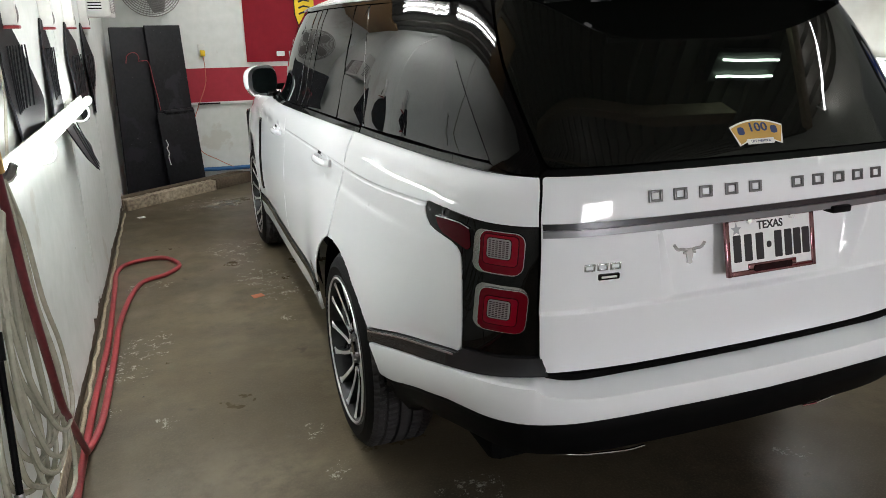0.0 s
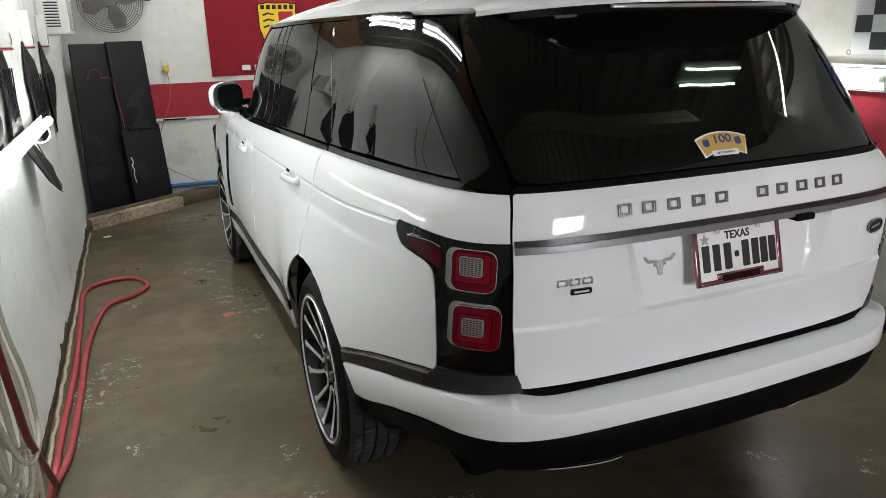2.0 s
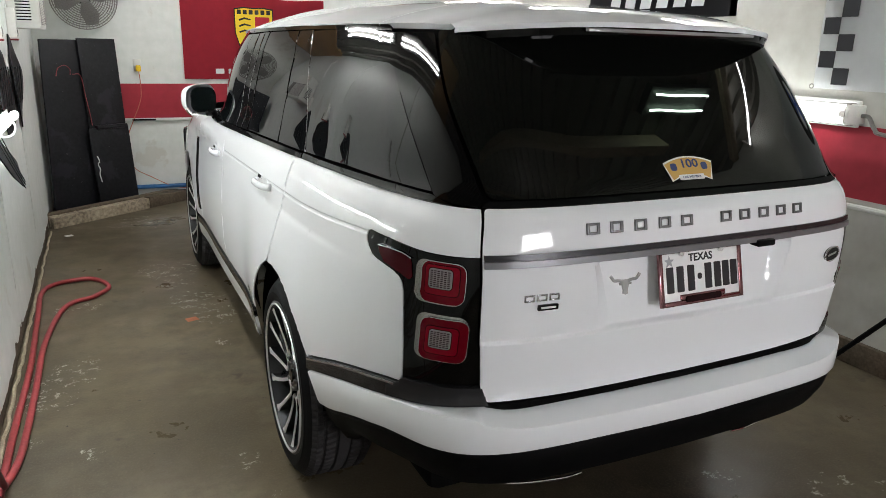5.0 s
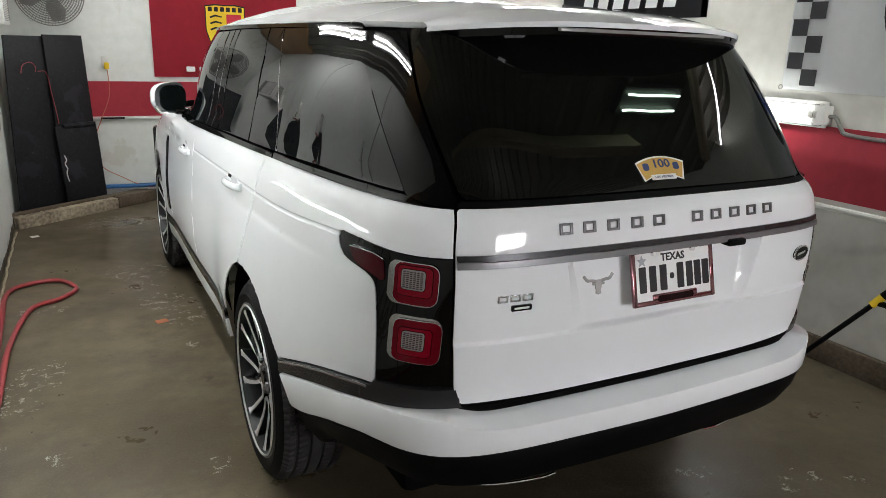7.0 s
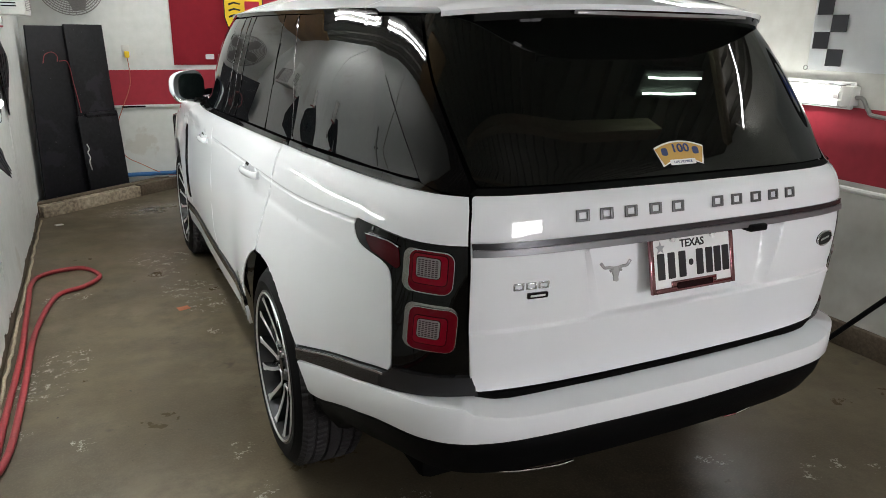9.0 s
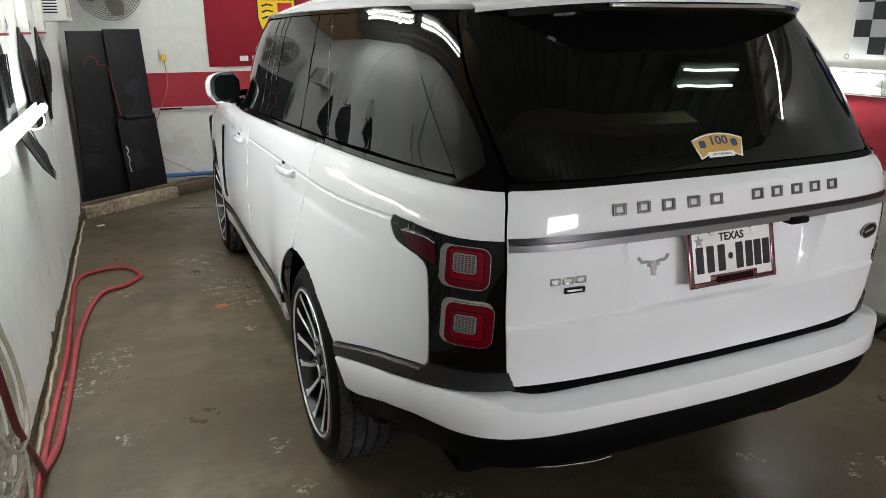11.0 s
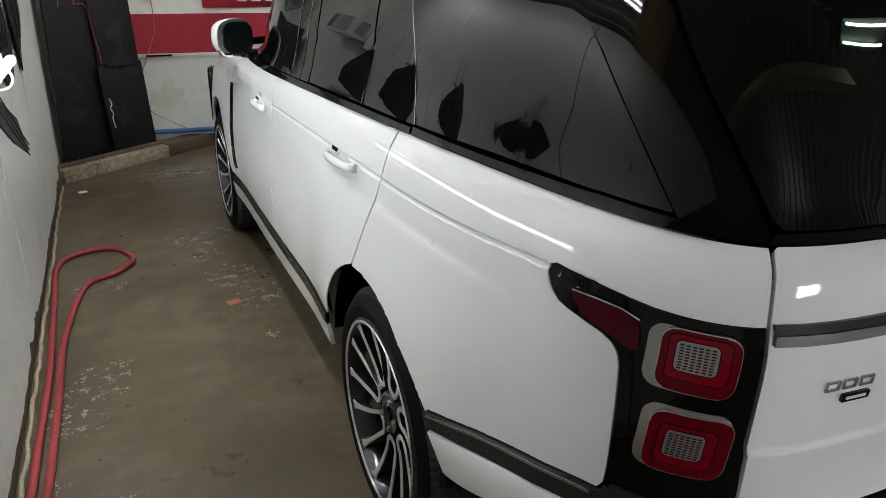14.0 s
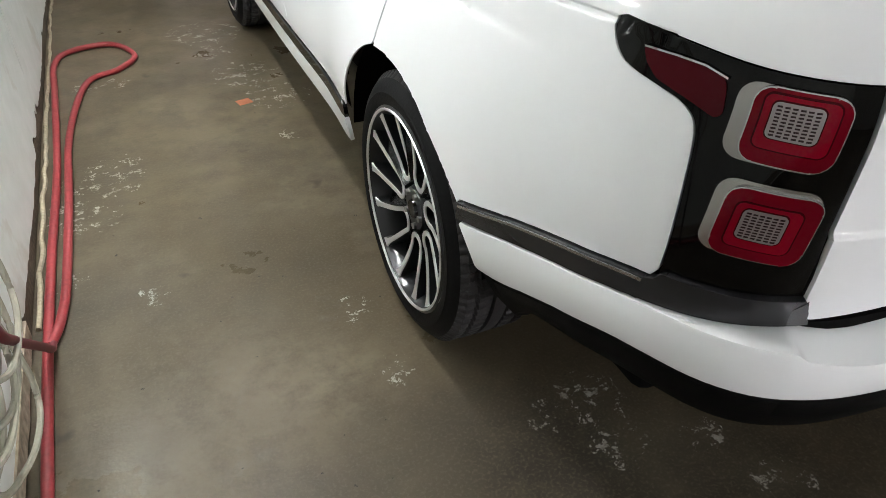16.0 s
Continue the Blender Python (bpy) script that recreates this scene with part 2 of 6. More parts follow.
BLUE = mat("badge_blue", (0.02, 0.07, 0.42), 0.4)

# ---- building tools ----
def mesh_of(bm, name):
    me = bpy.data.meshes.new(name)
    bm.to_mesh(me)
    bm.free()
    return me


def put(name, bm, material, parent=None, label="", smooth=True, angle=35):
    me = mesh_of(bm, name)
    me.materials.append(material)
    if smooth:
        me.shade_smooth()
        me.set_sharp_from_angle(angle=radians(angle))
    ob = new(name, me)
    if parent:
        ob.parent = parent
    return tagged(ob, label)


def part(name, bm, material, parent, label=""):
    return put(name, bm, material, parent, label)


def thing(name, label, category, group="", kind="", at=(0, 0, 0)):
    ob = new(name)
    ob.location = at
    ob.empty_display_size = 0.1
    return tagged(ob, label, category, group, kind)


def box(bm, lo, hi, bevel=0.0, m=None):
    lo, hi = Vector(lo), Vector(hi)
    mid, size = (lo + hi) / 2, hi - lo
    r = bmesh.ops.create_cube(bm, size=1, matrix=Matrix.Translation(mid) @ Matrix.Diagonal((*size, 1)))
    vs = r["verts"]
    if bevel:
        es = list({e for v in vs for e in v.link_edges})
        out = bmesh.ops.bevel(bm, geom=es, offset=bevel, segments=2, affect="EDGES", profile=0.5)
        vs = out["verts"]
    if m is not None:
        vs = list({v for v in vs if v.is_valid})
        bmesh.ops.transform(bm, matrix=m, verts=vs)
    return bm


def boxed(lo, hi, bevel=0.0):
    return box(bmesh.new(), lo, hi, bevel)


def rod(bm, a, b, r, n=12, r2=None):
    a, b = Vector(a), Vector(b)
    q = (b - a).to_track_quat("Z", "Y").to_matrix().to_4x4()
    bmesh.ops.create_cone(bm, cap_ends=True, segments=n, radius1=r, radius2=r if r2 is None else r2, depth=(b - a).length,
                          matrix=Matrix.Translation((a + b) / 2) @ q)
    return bm


def smooth_line(points, n=8):
    p = [Vector(q) for q in points]
    p = [2 * p[0] - p[1], *p, 2 * p[-1] - p[-2]]
    out = []
    for a, b, c, d in zip(p, p[1:], p[2:], p[3:]):
        for k in range(n):
            t = k / n
            out.append(0.5 * (2 * b + (c - a) * t + (2 * a - 5 * b + 4 * c - d) * t * t + (3 * b - a - 3 * c + d) * t**3))
    return out + [p[-2]]


def pipe(bm, points, r, n=10, smooth=8):
    """A round tube along a smooth line through the points."""
    line = smooth_line(points, smooth) if smooth else [Vector(q) for q in points]
    rings, up = [], Vector((0.13, 0.21, 0.97))
    for i, p in enumerate(line):
        t = (line[min(i + 1, len(line) - 1)] - line[max(i - 1, 0)]).normalized()
        u = t.cross(up).normalized()
        w = t.cross(u)
        rings.append([bm.verts.new(p + r * (math.cos(2 * math.pi * k / n) * u + math.sin(2 * math.pi * k / n) * w)) for k in range(n)])
    for a, b in zip(rings, rings[1:]):
        for k in range(n):
            bm.faces.new((a[k], a[(k + 1) % n], b[(k + 1) % n], b[k]))
    bm.faces.new(rings[0][::-1])
    bm.faces.new(rings[-1])
    return bm


def piped(points, r, n=10, smooth=8):
    return pipe(bmesh.new(), points, r, n, smooth)


def slab(bm, outline, thick, m=None):
    """A flat outline (x, y) raised by thick along z, laid by the matrix m."""
    lo = [bm.verts.new((x, y, 0)) for x, y in outline]
    hi = [bm.verts.new((x, y, thick)) for x, y in outline]
    n = len(outline)
    bm.faces.new(lo[::-1])
    bm.faces.new(hi)
    for i in range(n):
        bm.faces.new((lo[i], lo[(i + 1) % n], hi[(i + 1) % n], hi[i]))
    bmesh.ops.recalc_face_normals(bm, faces=bm.faces)
    if m is not None:
        bmesh.ops.transform(bm, matrix=m, verts=lo + hi)
    return bm


def rounded(w, h, r, n=5):
    """A rectangle outline with round corners, middle at the origin."""
    out = []
    for cx, cy, a in ((w / 2 - r, h / 2 - r, 0), (-w / 2 + r, h / 2 - r, 90), (-w / 2 + r, -h / 2 + r, 180), (w / 2 - r, -h / 2 + r, 270)):
        out += [(cx + r * math.cos(radians(a + 90 * k / n)), cy + r * math.sin(radians(a + 90 * k / n))) for k in range(n + 1)]
    return out


def words(text, size, depth=0.002, bold=0.0):
    """Raised letters as a bmesh, middle at the origin, in the xy plane."""
    cu = bpy.data.curves.new("words", "FONT")
    cu.body, cu.size, cu.extrude, cu.align_x, cu.align_y, cu.resolution_u = text, size, depth, "CENTER", "CENTER", 3
    cu.offset = bold
    ob = bpy.data.objects.new("words", cu)
    scene.collection.objects.link(ob)
    me = ob.evaluated_get(bpy.context.evaluated_depsgraph_get()).to_mesh()
    bm = bmesh.new()
    bm.from_mesh(me)
    bpy.data.objects.remove(ob)
    bpy.data.curves.remove(cu)
    return bm
# ---- the car's outer surface: a plan outline s, narrowed and moved with the height z ----
def spline(points):
    """A smooth curve through plan points, as tables of arc length and of points."""
    p = np.array(points, float)
    p = np.vstack([2 * p[0] - p[1], p, 2 * p[-1] - p[-2]])
    out = []
    for a, b, c, d in zip(p, p[1:], p[2:], p[3:]):
        for t in np.linspace(0, 1, 24, endpoint=False):
            out.append(0.5 * (2 * b + (c - a) * t + (2 * a - 5 * b + 4 * c - d) * t**2 + (3 * b - a - 3 * c + d) * t**3))
    out = np.array(out + [p[-2]])
    return np.r_[0, np.cumsum(np.linalg.norm(np.diff(out, axis=0), axis=1))], out


def ease(rows, z):
    """A smooth value of z through rows of (z, value)."""
    zs, vs = np.array(rows, float).T
    m = np.gradient(vs, zs)
    i = int(np.clip(np.searchsorted(zs, z) - 1, 0, len(zs) - 2))
    h = zs[i + 1] - zs[i]
    t = min(max((z - zs[i]) / h, 0), 1)
    return ((2 * t**3 - 3 * t**2 + 1) * vs[i] + (t**3 - 2 * t**2 + t) * h * m[i]
            + (3 * t**2 - 2 * t**3) * vs[i + 1] + (t**3 - t**2) * h * m[i + 1])


def fair(values, sigma):
    """Values smoothed by a bell of sigma steps, the ends carried on straight."""
    n = int(sigma * 3) + 1
    k = np.exp(-0.5 * (np.arange(-n, n + 1) / sigma) ** 2)
    v = np.r_[2 * values[0] - values[n:0:-1], values, 2 * values[-1] - values[-2:-n - 2:-1]]
    return np.convolve(v, k / k.sum(), "valid")


PLAN = [(0, .085), (-.3, .09), (-.55, .105), (-.69, .135), (-.765, .185), (-.82, .26), (-.86, .36), (-.895, .5), (-.9475, .85),
        (-.960, 1.2), (-.974, 1.8), (-.982, 2.4), (-.983, 2.9), (-.976, 3.6), (-.962, 4.1), (-.93, 4.5), (-.85, 4.75), (-.68, 4.89), (-.35, 4.96), (0, 4.98)]
WIDE = [(.25, .96), (.4, .985), (.6, 1.006), (.75, 1.007), (.9, 1.0), (1.05, .99), (1.15, .978), (1.20, .964), (1.235, .946), (1.262, .930), (1.30, .9195), (1.36, .905), (1.42, .890), (1.47, .8755), (1.52, .8585), (1.57, .838), (1.62, .814), (1.68, .779), (1.74, .740), (1.8, .64)]
REAR = [(.25, .06), (.5, .04), (.7, .03), (.82, .012), (.95, 0), (1.08, -.005), (1.13, .001), (1.18, .008), (1.215, .018), (1.235, .034), (1.262, .060), (1.35, .114), (1.45, .180), (1.55, .251), (1.65, .327), (1.72, .383), (1.8, .45)]
S_TAB, P_TAB = spline(PLAN)
DS, DZ, Z0 = 0.01, 0.005, 0.2
S_GRID = np.arange(0, S_TAB[-1], DS)
RAW = np.stack([np.interp(S_GRID, S_TAB, P_TAB[:, k]) for k in (0, 1)], 1)
SOFT, STIFF = (np.stack([fair(RAW[:, k], sg) for k in (0, 1)], 1) for sg in (3.0, 20.0))
BLEND = np.clip((S_GRID - 1.05) / 0.5, 0, 1)[:, None] * np.clip((5.0 - S_GRID) / 0.4, 0, 1)[:, None]
PLAN_XY = (SOFT * (1 - BLEND) + STIFF * BLEND).tolist()
Z_GRID = np.arange(Z0, 1.86, DZ)
WIDE_Z = fair(np.array([ease(WIDE, z) for z in Z_GRID]), 4.0).tolist()
REAR_Z = fair(np.array([ease(REAR, z) for z in Z_GRID]), 3.0).tolist()
FADE_S = [1 / (1 + math.exp((y - .9) / .25)) for x, y in PLAN_XY]
NOSE_S = [1 / (1 + math.exp((4.3 - y) / .2)) for x, y in PLAN_XY]


def along(table, q):
    """A value between the entries of a table."""
    i = min(max(int(q), 0), len(table) - 2)
    t = q - i
    return table[i] * (1 - t) + table[i + 1] * t


def skin(s, z, out=0.0):
    """The point of the car's left side at plan length s and height z, out metres proud of it."""
    k, d = along(WIDE_Z, (z - Z0) / DZ), along(REAR_Z, (z - Z0) / DZ)
    def at(q):
        i = min(max(int(q / DS), 0), len(PLAN_XY) - 2)
        t = q / DS - i
        (x0, y0), (x1, y1) = PLAN_XY[i], PLAN_XY[i + 1]
        fade = FADE_S[i] * (1 - t) + FADE_S[i + 1] * t
        nose = (NOSE_S[i] * (1 - t) + NOSE_S[i + 1] * t) * max(z - 1.0, 0) * 3.0
        return (x0 * (1 - t) + x1 * t) * k, y0 * (1 - t) + y1 * t + d * fade - nose
    x, y = at(s)
    if out:
        (a, b), (c, e) = at(s - .015), at(s + .015)
        h = math.hypot(c - a, e - b)
        x, y = x - out * (e - b) / h, y + out * (c - a) / h
    return np.array((x, y, z))


GROOVE_Z = [ease([(1.0, 1.121), (1.117, 1.117), (1.37, 1.107), (1.6, 1.0995), (1.85, 1.098), (2.4, 1.092), (3.2, 1.080), (4.3, 1.060)], 1.0 + 0.05 * k) for k in range(68)]


def hull(s, z, out=0.0):
    """The skin on both sides (s below zero: the right side), with flared wheel arches."""
    q = abs(s)
    for mid in (1.85, 4.735):
        flare = math.exp(-(((q - mid) / 0.57) ** 4)) * max(0.0, 1 - abs(z - 0.58) / 0.45) ** 0.7
        out += 0.036 * flare
    if 1.0 < q < 4.3 and 1.03 < z < 1.16:      # a fine channel pressed along the side
        low = GROOVE_Z[min(int((q - 1.0) / 0.05), len(GROOVE_Z) - 1)]
        nxt = GROOVE_Z[min(int((q - 1.0) / 0.05) + 1, len(GROOVE_Z) - 1)]
        low += (nxt - low) * ((q - 1.0) / 0.05 % 1.0)
        edge = min(max((z - low) / 0.003, 0), 1) * min(max((low + 0.014 - z) / 0.003, 0), 1)
        out -= 0.0026 * edge * edge * (3 - 2 * edge)
    p = skin(q, z, out)
    if z > 1.14 and p[1] > 2.5:     # the cabin narrows towards the windscreen
        p[0] += 0.16 * (min(p[1], 3.4) - 2.5) ** 2 * min((z - 1.14) / 0.1, 1)
    return Vector((p[0] if s >= 0 else -p[0], p[1], p[2]))


def plate_of(poly, fn, res=0.05, depth=0.014, mirror=False, lip=0.0025, fine=(), fine_s=()):
    """A thin shell over the (s, z) outline poly, laid on the surface fn(s, z, out), with turned-in edges and true normals."""
    bm = bmesh.new()
    f = bm.faces.new([bm.verts.new((a, b, 0)) for a, b in poly])
    bmesh.ops.triangulate(bm, faces=[f])
    xs, ys = [p[0] for p in poly], [p[1] for p in poly]
    for axis, lo, hi in ((0, min(xs), max(xs)), (1, min(ys), max(ys))):
        n = max(1, int((hi - lo) / res))
        for k in range(1, n):
            co, no = [0, 0, 0], [0, 0, 0]
            co[axis], no[axis] = lo + (hi - lo) * k / n, 1
            bmesh.ops.bisect_plane(bm, geom=bm.verts[:] + bm.edges[:] + bm.faces[:], plane_co=co, plane_no=no, dist=1e-5)
    for s in fine_s:
        bmesh.ops.bisect_plane(bm, geom=bm.verts[:] + bm.edges[:] + bm.faces[:], plane_co=(s, 0, 0), plane_no=(1, 0, 0), dist=1e-5)
    for z in fine:
        bmesh.ops.bisect_plane(bm, geom=bm.verts[:] + bm.edges[:] + bm.faces[:], plane_co=(0, z, 0), plane_no=(0, 1, 0), dist=1e-5)
    loops = [e for e in bm.edges if len(e.link_faces) == 1]
    sign = 1 if sum(f.normal.z * f.calc_area() for f in bm.faces) > 0 else -1
    mid = {}
    normals = {}
    for v in bm.verts:
        s, z = v.co.x, v.co.y
        e = 0.004 if not fine else 0.0015
        a, b = fn(s + e, z) - fn(s - e, z), fn(s, z + e) - fn(s, z - e)
        n = a.cross(b).normalized()
        c = fn(s, z)
        if n.dot(fn(s, z, 0.01) - c) < 0:
            n = -n
        normals[v.index] = n
        mid[v] = (s, z, c, n)
    bm.verts.index_update()
    outer = list(bm.verts)
    ring = {v for e in loops for v in e.verts}
    norms = [mid[v][3] for v in outer]
    lows, tops = {}, {}
    for v in outer:
        s, z, c, n = mid[v]
        v.co = c
        if v in ring:
            v.co = c - n * lip
    for v in ring:
        s, z, c, n = mid[v]
        tops[v] = bm.verts.new(v.co)
        lows[v] = bm.verts.new(c - n * (depth + lip))
    for e in loops:
        a, b = e.verts
        bm.faces.new((tops[a], tops[b], lows[b], lows[a]))
    bm.verts.index_update()
    flip = []
    for f in bm.faces:
        v0 = f.verts[0]
        if v0 in mid and f.normal.dot(mid[v0][3]) < 0:
            flip.append(f)
    for f in bm.faces:
        f.normal_update()
    flip = [f for f in bm.faces if f.verts[0] in mid and f.normal.dot(mid[f.verts[0]][3]) < 0]
    bmesh.ops.reverse_faces(bm, faces=flip)
    if mirror:
        for v in bm.verts:
            v.co.x = -v.co.x
        bmesh.ops.reverse_faces(bm, faces=bm.faces[:])
        norms = [Vector((-n.x, n.y, n.z)) for n in norms]
    total = len(bm.verts)
    me = mesh_of(bm, "panel")
    me.shade_smooth()
    me.normals_split_custom_set_from_vertices([tuple(n) for n in norms] + [(0, 0, 0)] * (total - len(norms)))
    return me


def panel(name, poly, fn, material, parent, label="", res=0.05, depth=0.014, both=False, lip=0.0025, fine=(), fine_s=()):
    made = None
    for side in ((False, True) if both else (False,)):
        me = plate_of(poly, fn, res, depth, side, lip, fine if not side else (), fine_s)
        me.name = name
        me.materials.append(material)
        ob = new(name, me)
        ob.parent = parent
        tagged(ob, label)
        made = made or ob
    return made


def arc(cx, cz, r, a, b, n=16, flat=1.0):
    return [(cx + r * math.cos(radians(a + (b - a) * k / n)), cz + r * flat * math.sin(radians(a + (b - a) * k / n))) for k in range(n + 1)]


def round_poly(points, r=0.02, n=4):
    """A polygon with its corners rounded off."""
    out, m = [], len(points)
    for i in range(m):
        a, b, c = Vector(points[i - 1]), Vector(points[i]), Vector(points[(i + 1) % m])
        u, w = (a - b), (c - b)
        k = min(r, u.length * 0.45, w.length * 0.45)
        p, q = b + u.normalized() * k, b + w.normalized() * k
        out += [tuple((1 - t) ** 2 * p + 2 * t * (1 - t) * b + t * t * q) for t in [j / n for j in range(n + 1)]]
    return out


car = thing("car", "large white luxury SUV parked on the concrete garage floor", "car")

# dark inside: fills the gaps between the panels
def inside():
    bm = bmesh.new()
    zs = [0.46, 0.6, 0.75, 0.9, 1.05, 1.2, 1.3, 1.45, 1.6, 1.69]
    ss = [i * 0.06 for i in range(-104, 105)]
    grid = {}
    for z in zs:
        for s in ss:
            grid[s, z] = bm.verts.new(hull(s, z, -0.03 if abs(s) > 0.5 or z > 1.2 else -0.075))
    for z0, z1 in zip(zs, zs[1:]):
        for s0, s1 in zip(ss, ss[1:]):
            m = (abs(s0 + s1) / 2, (z0 + z1) / 2)
            if m[1] > 1.2 and m[0] > 3.75:
                continue
            if min(math.hypot(m[0] - 1.852, m[1] - 0.385), math.hypot(m[0] - 4.735, m[1] - 0.385)) > 0.53:
                bm.faces.new((grid[s0, z0], grid[s1, z0], grid[s1, z1], grid[s0, z1]))
    return bm

part("inner_body", inside(), VOID, car, "dark inner body behind the panel gaps")
# added filler box, unseen behind the bumper, to keep light off the floor beneath
part("rear_filler", boxed((-0.50, 0.20, 0.42), (0.50, 0.36, 0.54), 0.03), VOID, car, "dark filler added behind the bumper to block light")
part("underbody", boxed((-0.69, 0.42, 0.25), (0.69, 4.7, 0.5), 0.04), VOID, car, "dark underbody")

# tailgate: a recess round the plate and a crease below
def gate(s, z, out=0.0):
    def step(a, lo, hi):
        t = min(max((a - lo) / (hi - lo), 0), 1)
        return t * t * (3 - 2 * t)
    edge = 0.335 + 0.25 * max(z - 0.9, 0)
    slope = min(max((edge - abs(s)) / 0.045, 0), 1)
    recess = slope * (0.50 + 2.0 * min(max((z - 0.905) / 0.2, 0), 1)) * step(z, 0.892, 0.903) * step(1.10 - z, 0, 0.01)
    crease = step(0.898 - z, 0, 0.012)
    return hull(s, z, out - 0.020 * recess + 0.008 * crease)

EDGE = [(0.714, 1.242), (0.706, 1.124), (0.691, 0.90), (0.674, 0.76), (0.662, 0.717), (0.645, 0.711), (0.40, 0.706)]
panel("tailgate", round_poly([(-a, b) for a, b in EDGE] + EDGE[::-1], 0.012), gate, PAINT, car, "white tailgate", res=0.02, fine=[0.883 + 0.003 * k for k in range(9)], fine_s=[sx * (0.282 + 0.005 * k) for sx in (-1, 1) for k in range(22)])
def above(s, z, out=0.0):
    return hull(s, z, out + 0.010)
panel("tailgate_trim", [(-0.701, 1.1165), (0.701, 1.1165), (0.704, 1.132), (-0.704, 1.132)], above, GREY_TRIM, car, "dark satin upper band of the tailgate strip", depth=0.02)
panel("tailgate_trim", [(-0.70, 1.098), (-0.38, 1.098), (-0.37, 1.110), (0.37, 1.110), (0.38, 1.098), (0.70, 1.098), (0.701, 1.1155), (-0.701, 1.1155)],
      lambda q, z, out=0.0: hull(q, z, out + 0.013), GATE_TRIM, car, "satin grey lower band of the tailgate strip", depth=0.02)
part("camera_bulge", boxed((0.20, 0.06, 1.085), (0.27, 0.10, 1.106), 0.006), DARK_TRIM, car, "small black camera housing")

# rear glass, pillars, side glass
def rear_glass(s, z, out=0.0):
    """The rear window: nearly flat in the middle, curved towards its sides."""
    p, m = hull(s, z, out), hull(0.0, z, out)
    u = min(max((abs(s) / (0.70 + 0.37 * max(z - 1.262, 0)) - 0.45) / 0.55, 0), 1)
    u = u * u * (3 - 2 * u)
    q = min(max((z - 1.262) / 0.42, 0), 1)
    line = hull(0.0, 1.262, out)[1] * (1 - q) + hull(0.0, 1.682, out)[1] * q
    p[1] = m[1] + (p[1] - m[1]) * (0.3 + 0.7 * u) + (line - m[1]) * 0.85 * (1 - u)
    return p
panel("rear_window", round_poly([(-0.70, 1.262), (0.70, 1.262), (0.80, 1.50), (0.855, 1.682), (-0.855, 1.682), (-0.80, 1.50)], 0.02), rear_glass, REAR_GLASS, car, "dark privacy glass", res=0.04)
panel("window_base_trim", [(-0.72, 1.244), (0.72, 1.244), (0.70, 1.258), (-0.70, 1.258)], hull, DARK_TRIM, car)
panel("rear_pillar", round_poly([(0.722, 1.244), (0.80, 1.247), (0.86, 1.26), (0.99, 1.50), (1.115, 1.674), (0.866, 1.674), (0.81, 1.50), (0.715, 1.26)], 0.008), hull, GLOSS_BLACK, car, "gloss black rear pillar", both=True)
def glass(s, z, out=0.0):
    return hull(s, z, out - 0.001)
SIDE = "dark tinted side window glass"
panel("quarter_window", round_poly([(0.868, 1.268), (1.0, 1.272), (1.33, 1.276), (1.712, 1.268), (1.752, 1.395), (1.799, 1.47), (1.904, 1.588), (2.034, 1.682), (1.60, 1.684), (1.193, 1.678), (1.10, 1.674), (0.99, 1.49)], 0.006), glass, GLASS, car, SIDE, both=True)
panel("rear_door_window", round_poly([(1.719, 1.266), (2.095, 1.258), (2.095, 1.43), (2.153, 1.58), (2.263, 1.684), (2.044, 1.684), (1.912, 1.588), (1.807, 1.47), (1.759, 1.395)], 0.006), glass, GLASS, car, SIDE, both=True)
panel("rear_door_window", round_poly([(2.101, 1.258), (2.655, 1.244), (2.665, 1.40), (2.72, 1.56), (2.80, 1.682), (2.270, 1.684), (2.160, 1.58), (2.101, 1.43)], 0.006), glass, GLASS, car, SIDE, both=True)
panel("door_pillar", [(2.664, 1.242), (2.772, 1.238), (2.775, 1.36), (2.815, 1.545), (2.905, 1.68), (2.812, 1.682), (2.73, 1.56), (2.675, 1.40)], hull, GLOSS_BLACK, car, "gloss black door pillar", both=True)
panel("door_pillar", [(2.782, 1.238), (2.898, 1.234), (2.905, 1.36), (2.94, 1.52), (3.02, 1.676), (2.915, 1.68), (2.825, 1.545), (2.785, 1.36)], hull, GLOSS_BLACK, car, "gloss black door pillar", both=True)
panel("front_door_window", round_poly([(2.910, 1.234), (3.82, 1.218), (3.80, 1.26), (3.70, 1.36), (3.57, 1.48), (3.44, 1.60), (3.34, 1.672), (3.035, 1.676), (2.952, 1.52), (2.916, 1.36)], 0.01), glass, GLASS, car, SIDE, both=True)
panel("front_pillar", [(3.83, 1.205), (3.97, 1.20), (3.88, 1.30), (3.776, 1.40), (3.672, 1.50), (3.567, 1.60), (3.484, 1.685), (3.35, 1.684), (3.35, 1.674), (3.45, 1.60), (3.58, 1.48), (3.71, 1.36), (3.81, 1.26)], hull, GLOSS_BLACK, car, both=True)
panel("roof_rail_trim", [(1.10, 1.680), (2.13, 1.688), (2.80, 1.687), (3.20, 1.681), (3.484, 1.688), (3.46, 1.700), (2.2, 1.708), (1.13, 1.702)], hull, GLOSS_BLACK, car, "gloss black strip above the side windows", both=True)
panel("belt_moulding", [(0.80, 1.246), (1.0, 1.251), (1.40, 1.253), (1.70, 1.248), (1.702, 1.266), (1.0, 1.270), (0.86, 1.264)], above, GLOSS_BLACK, car, "gloss black moulding below the side windows", both=True)
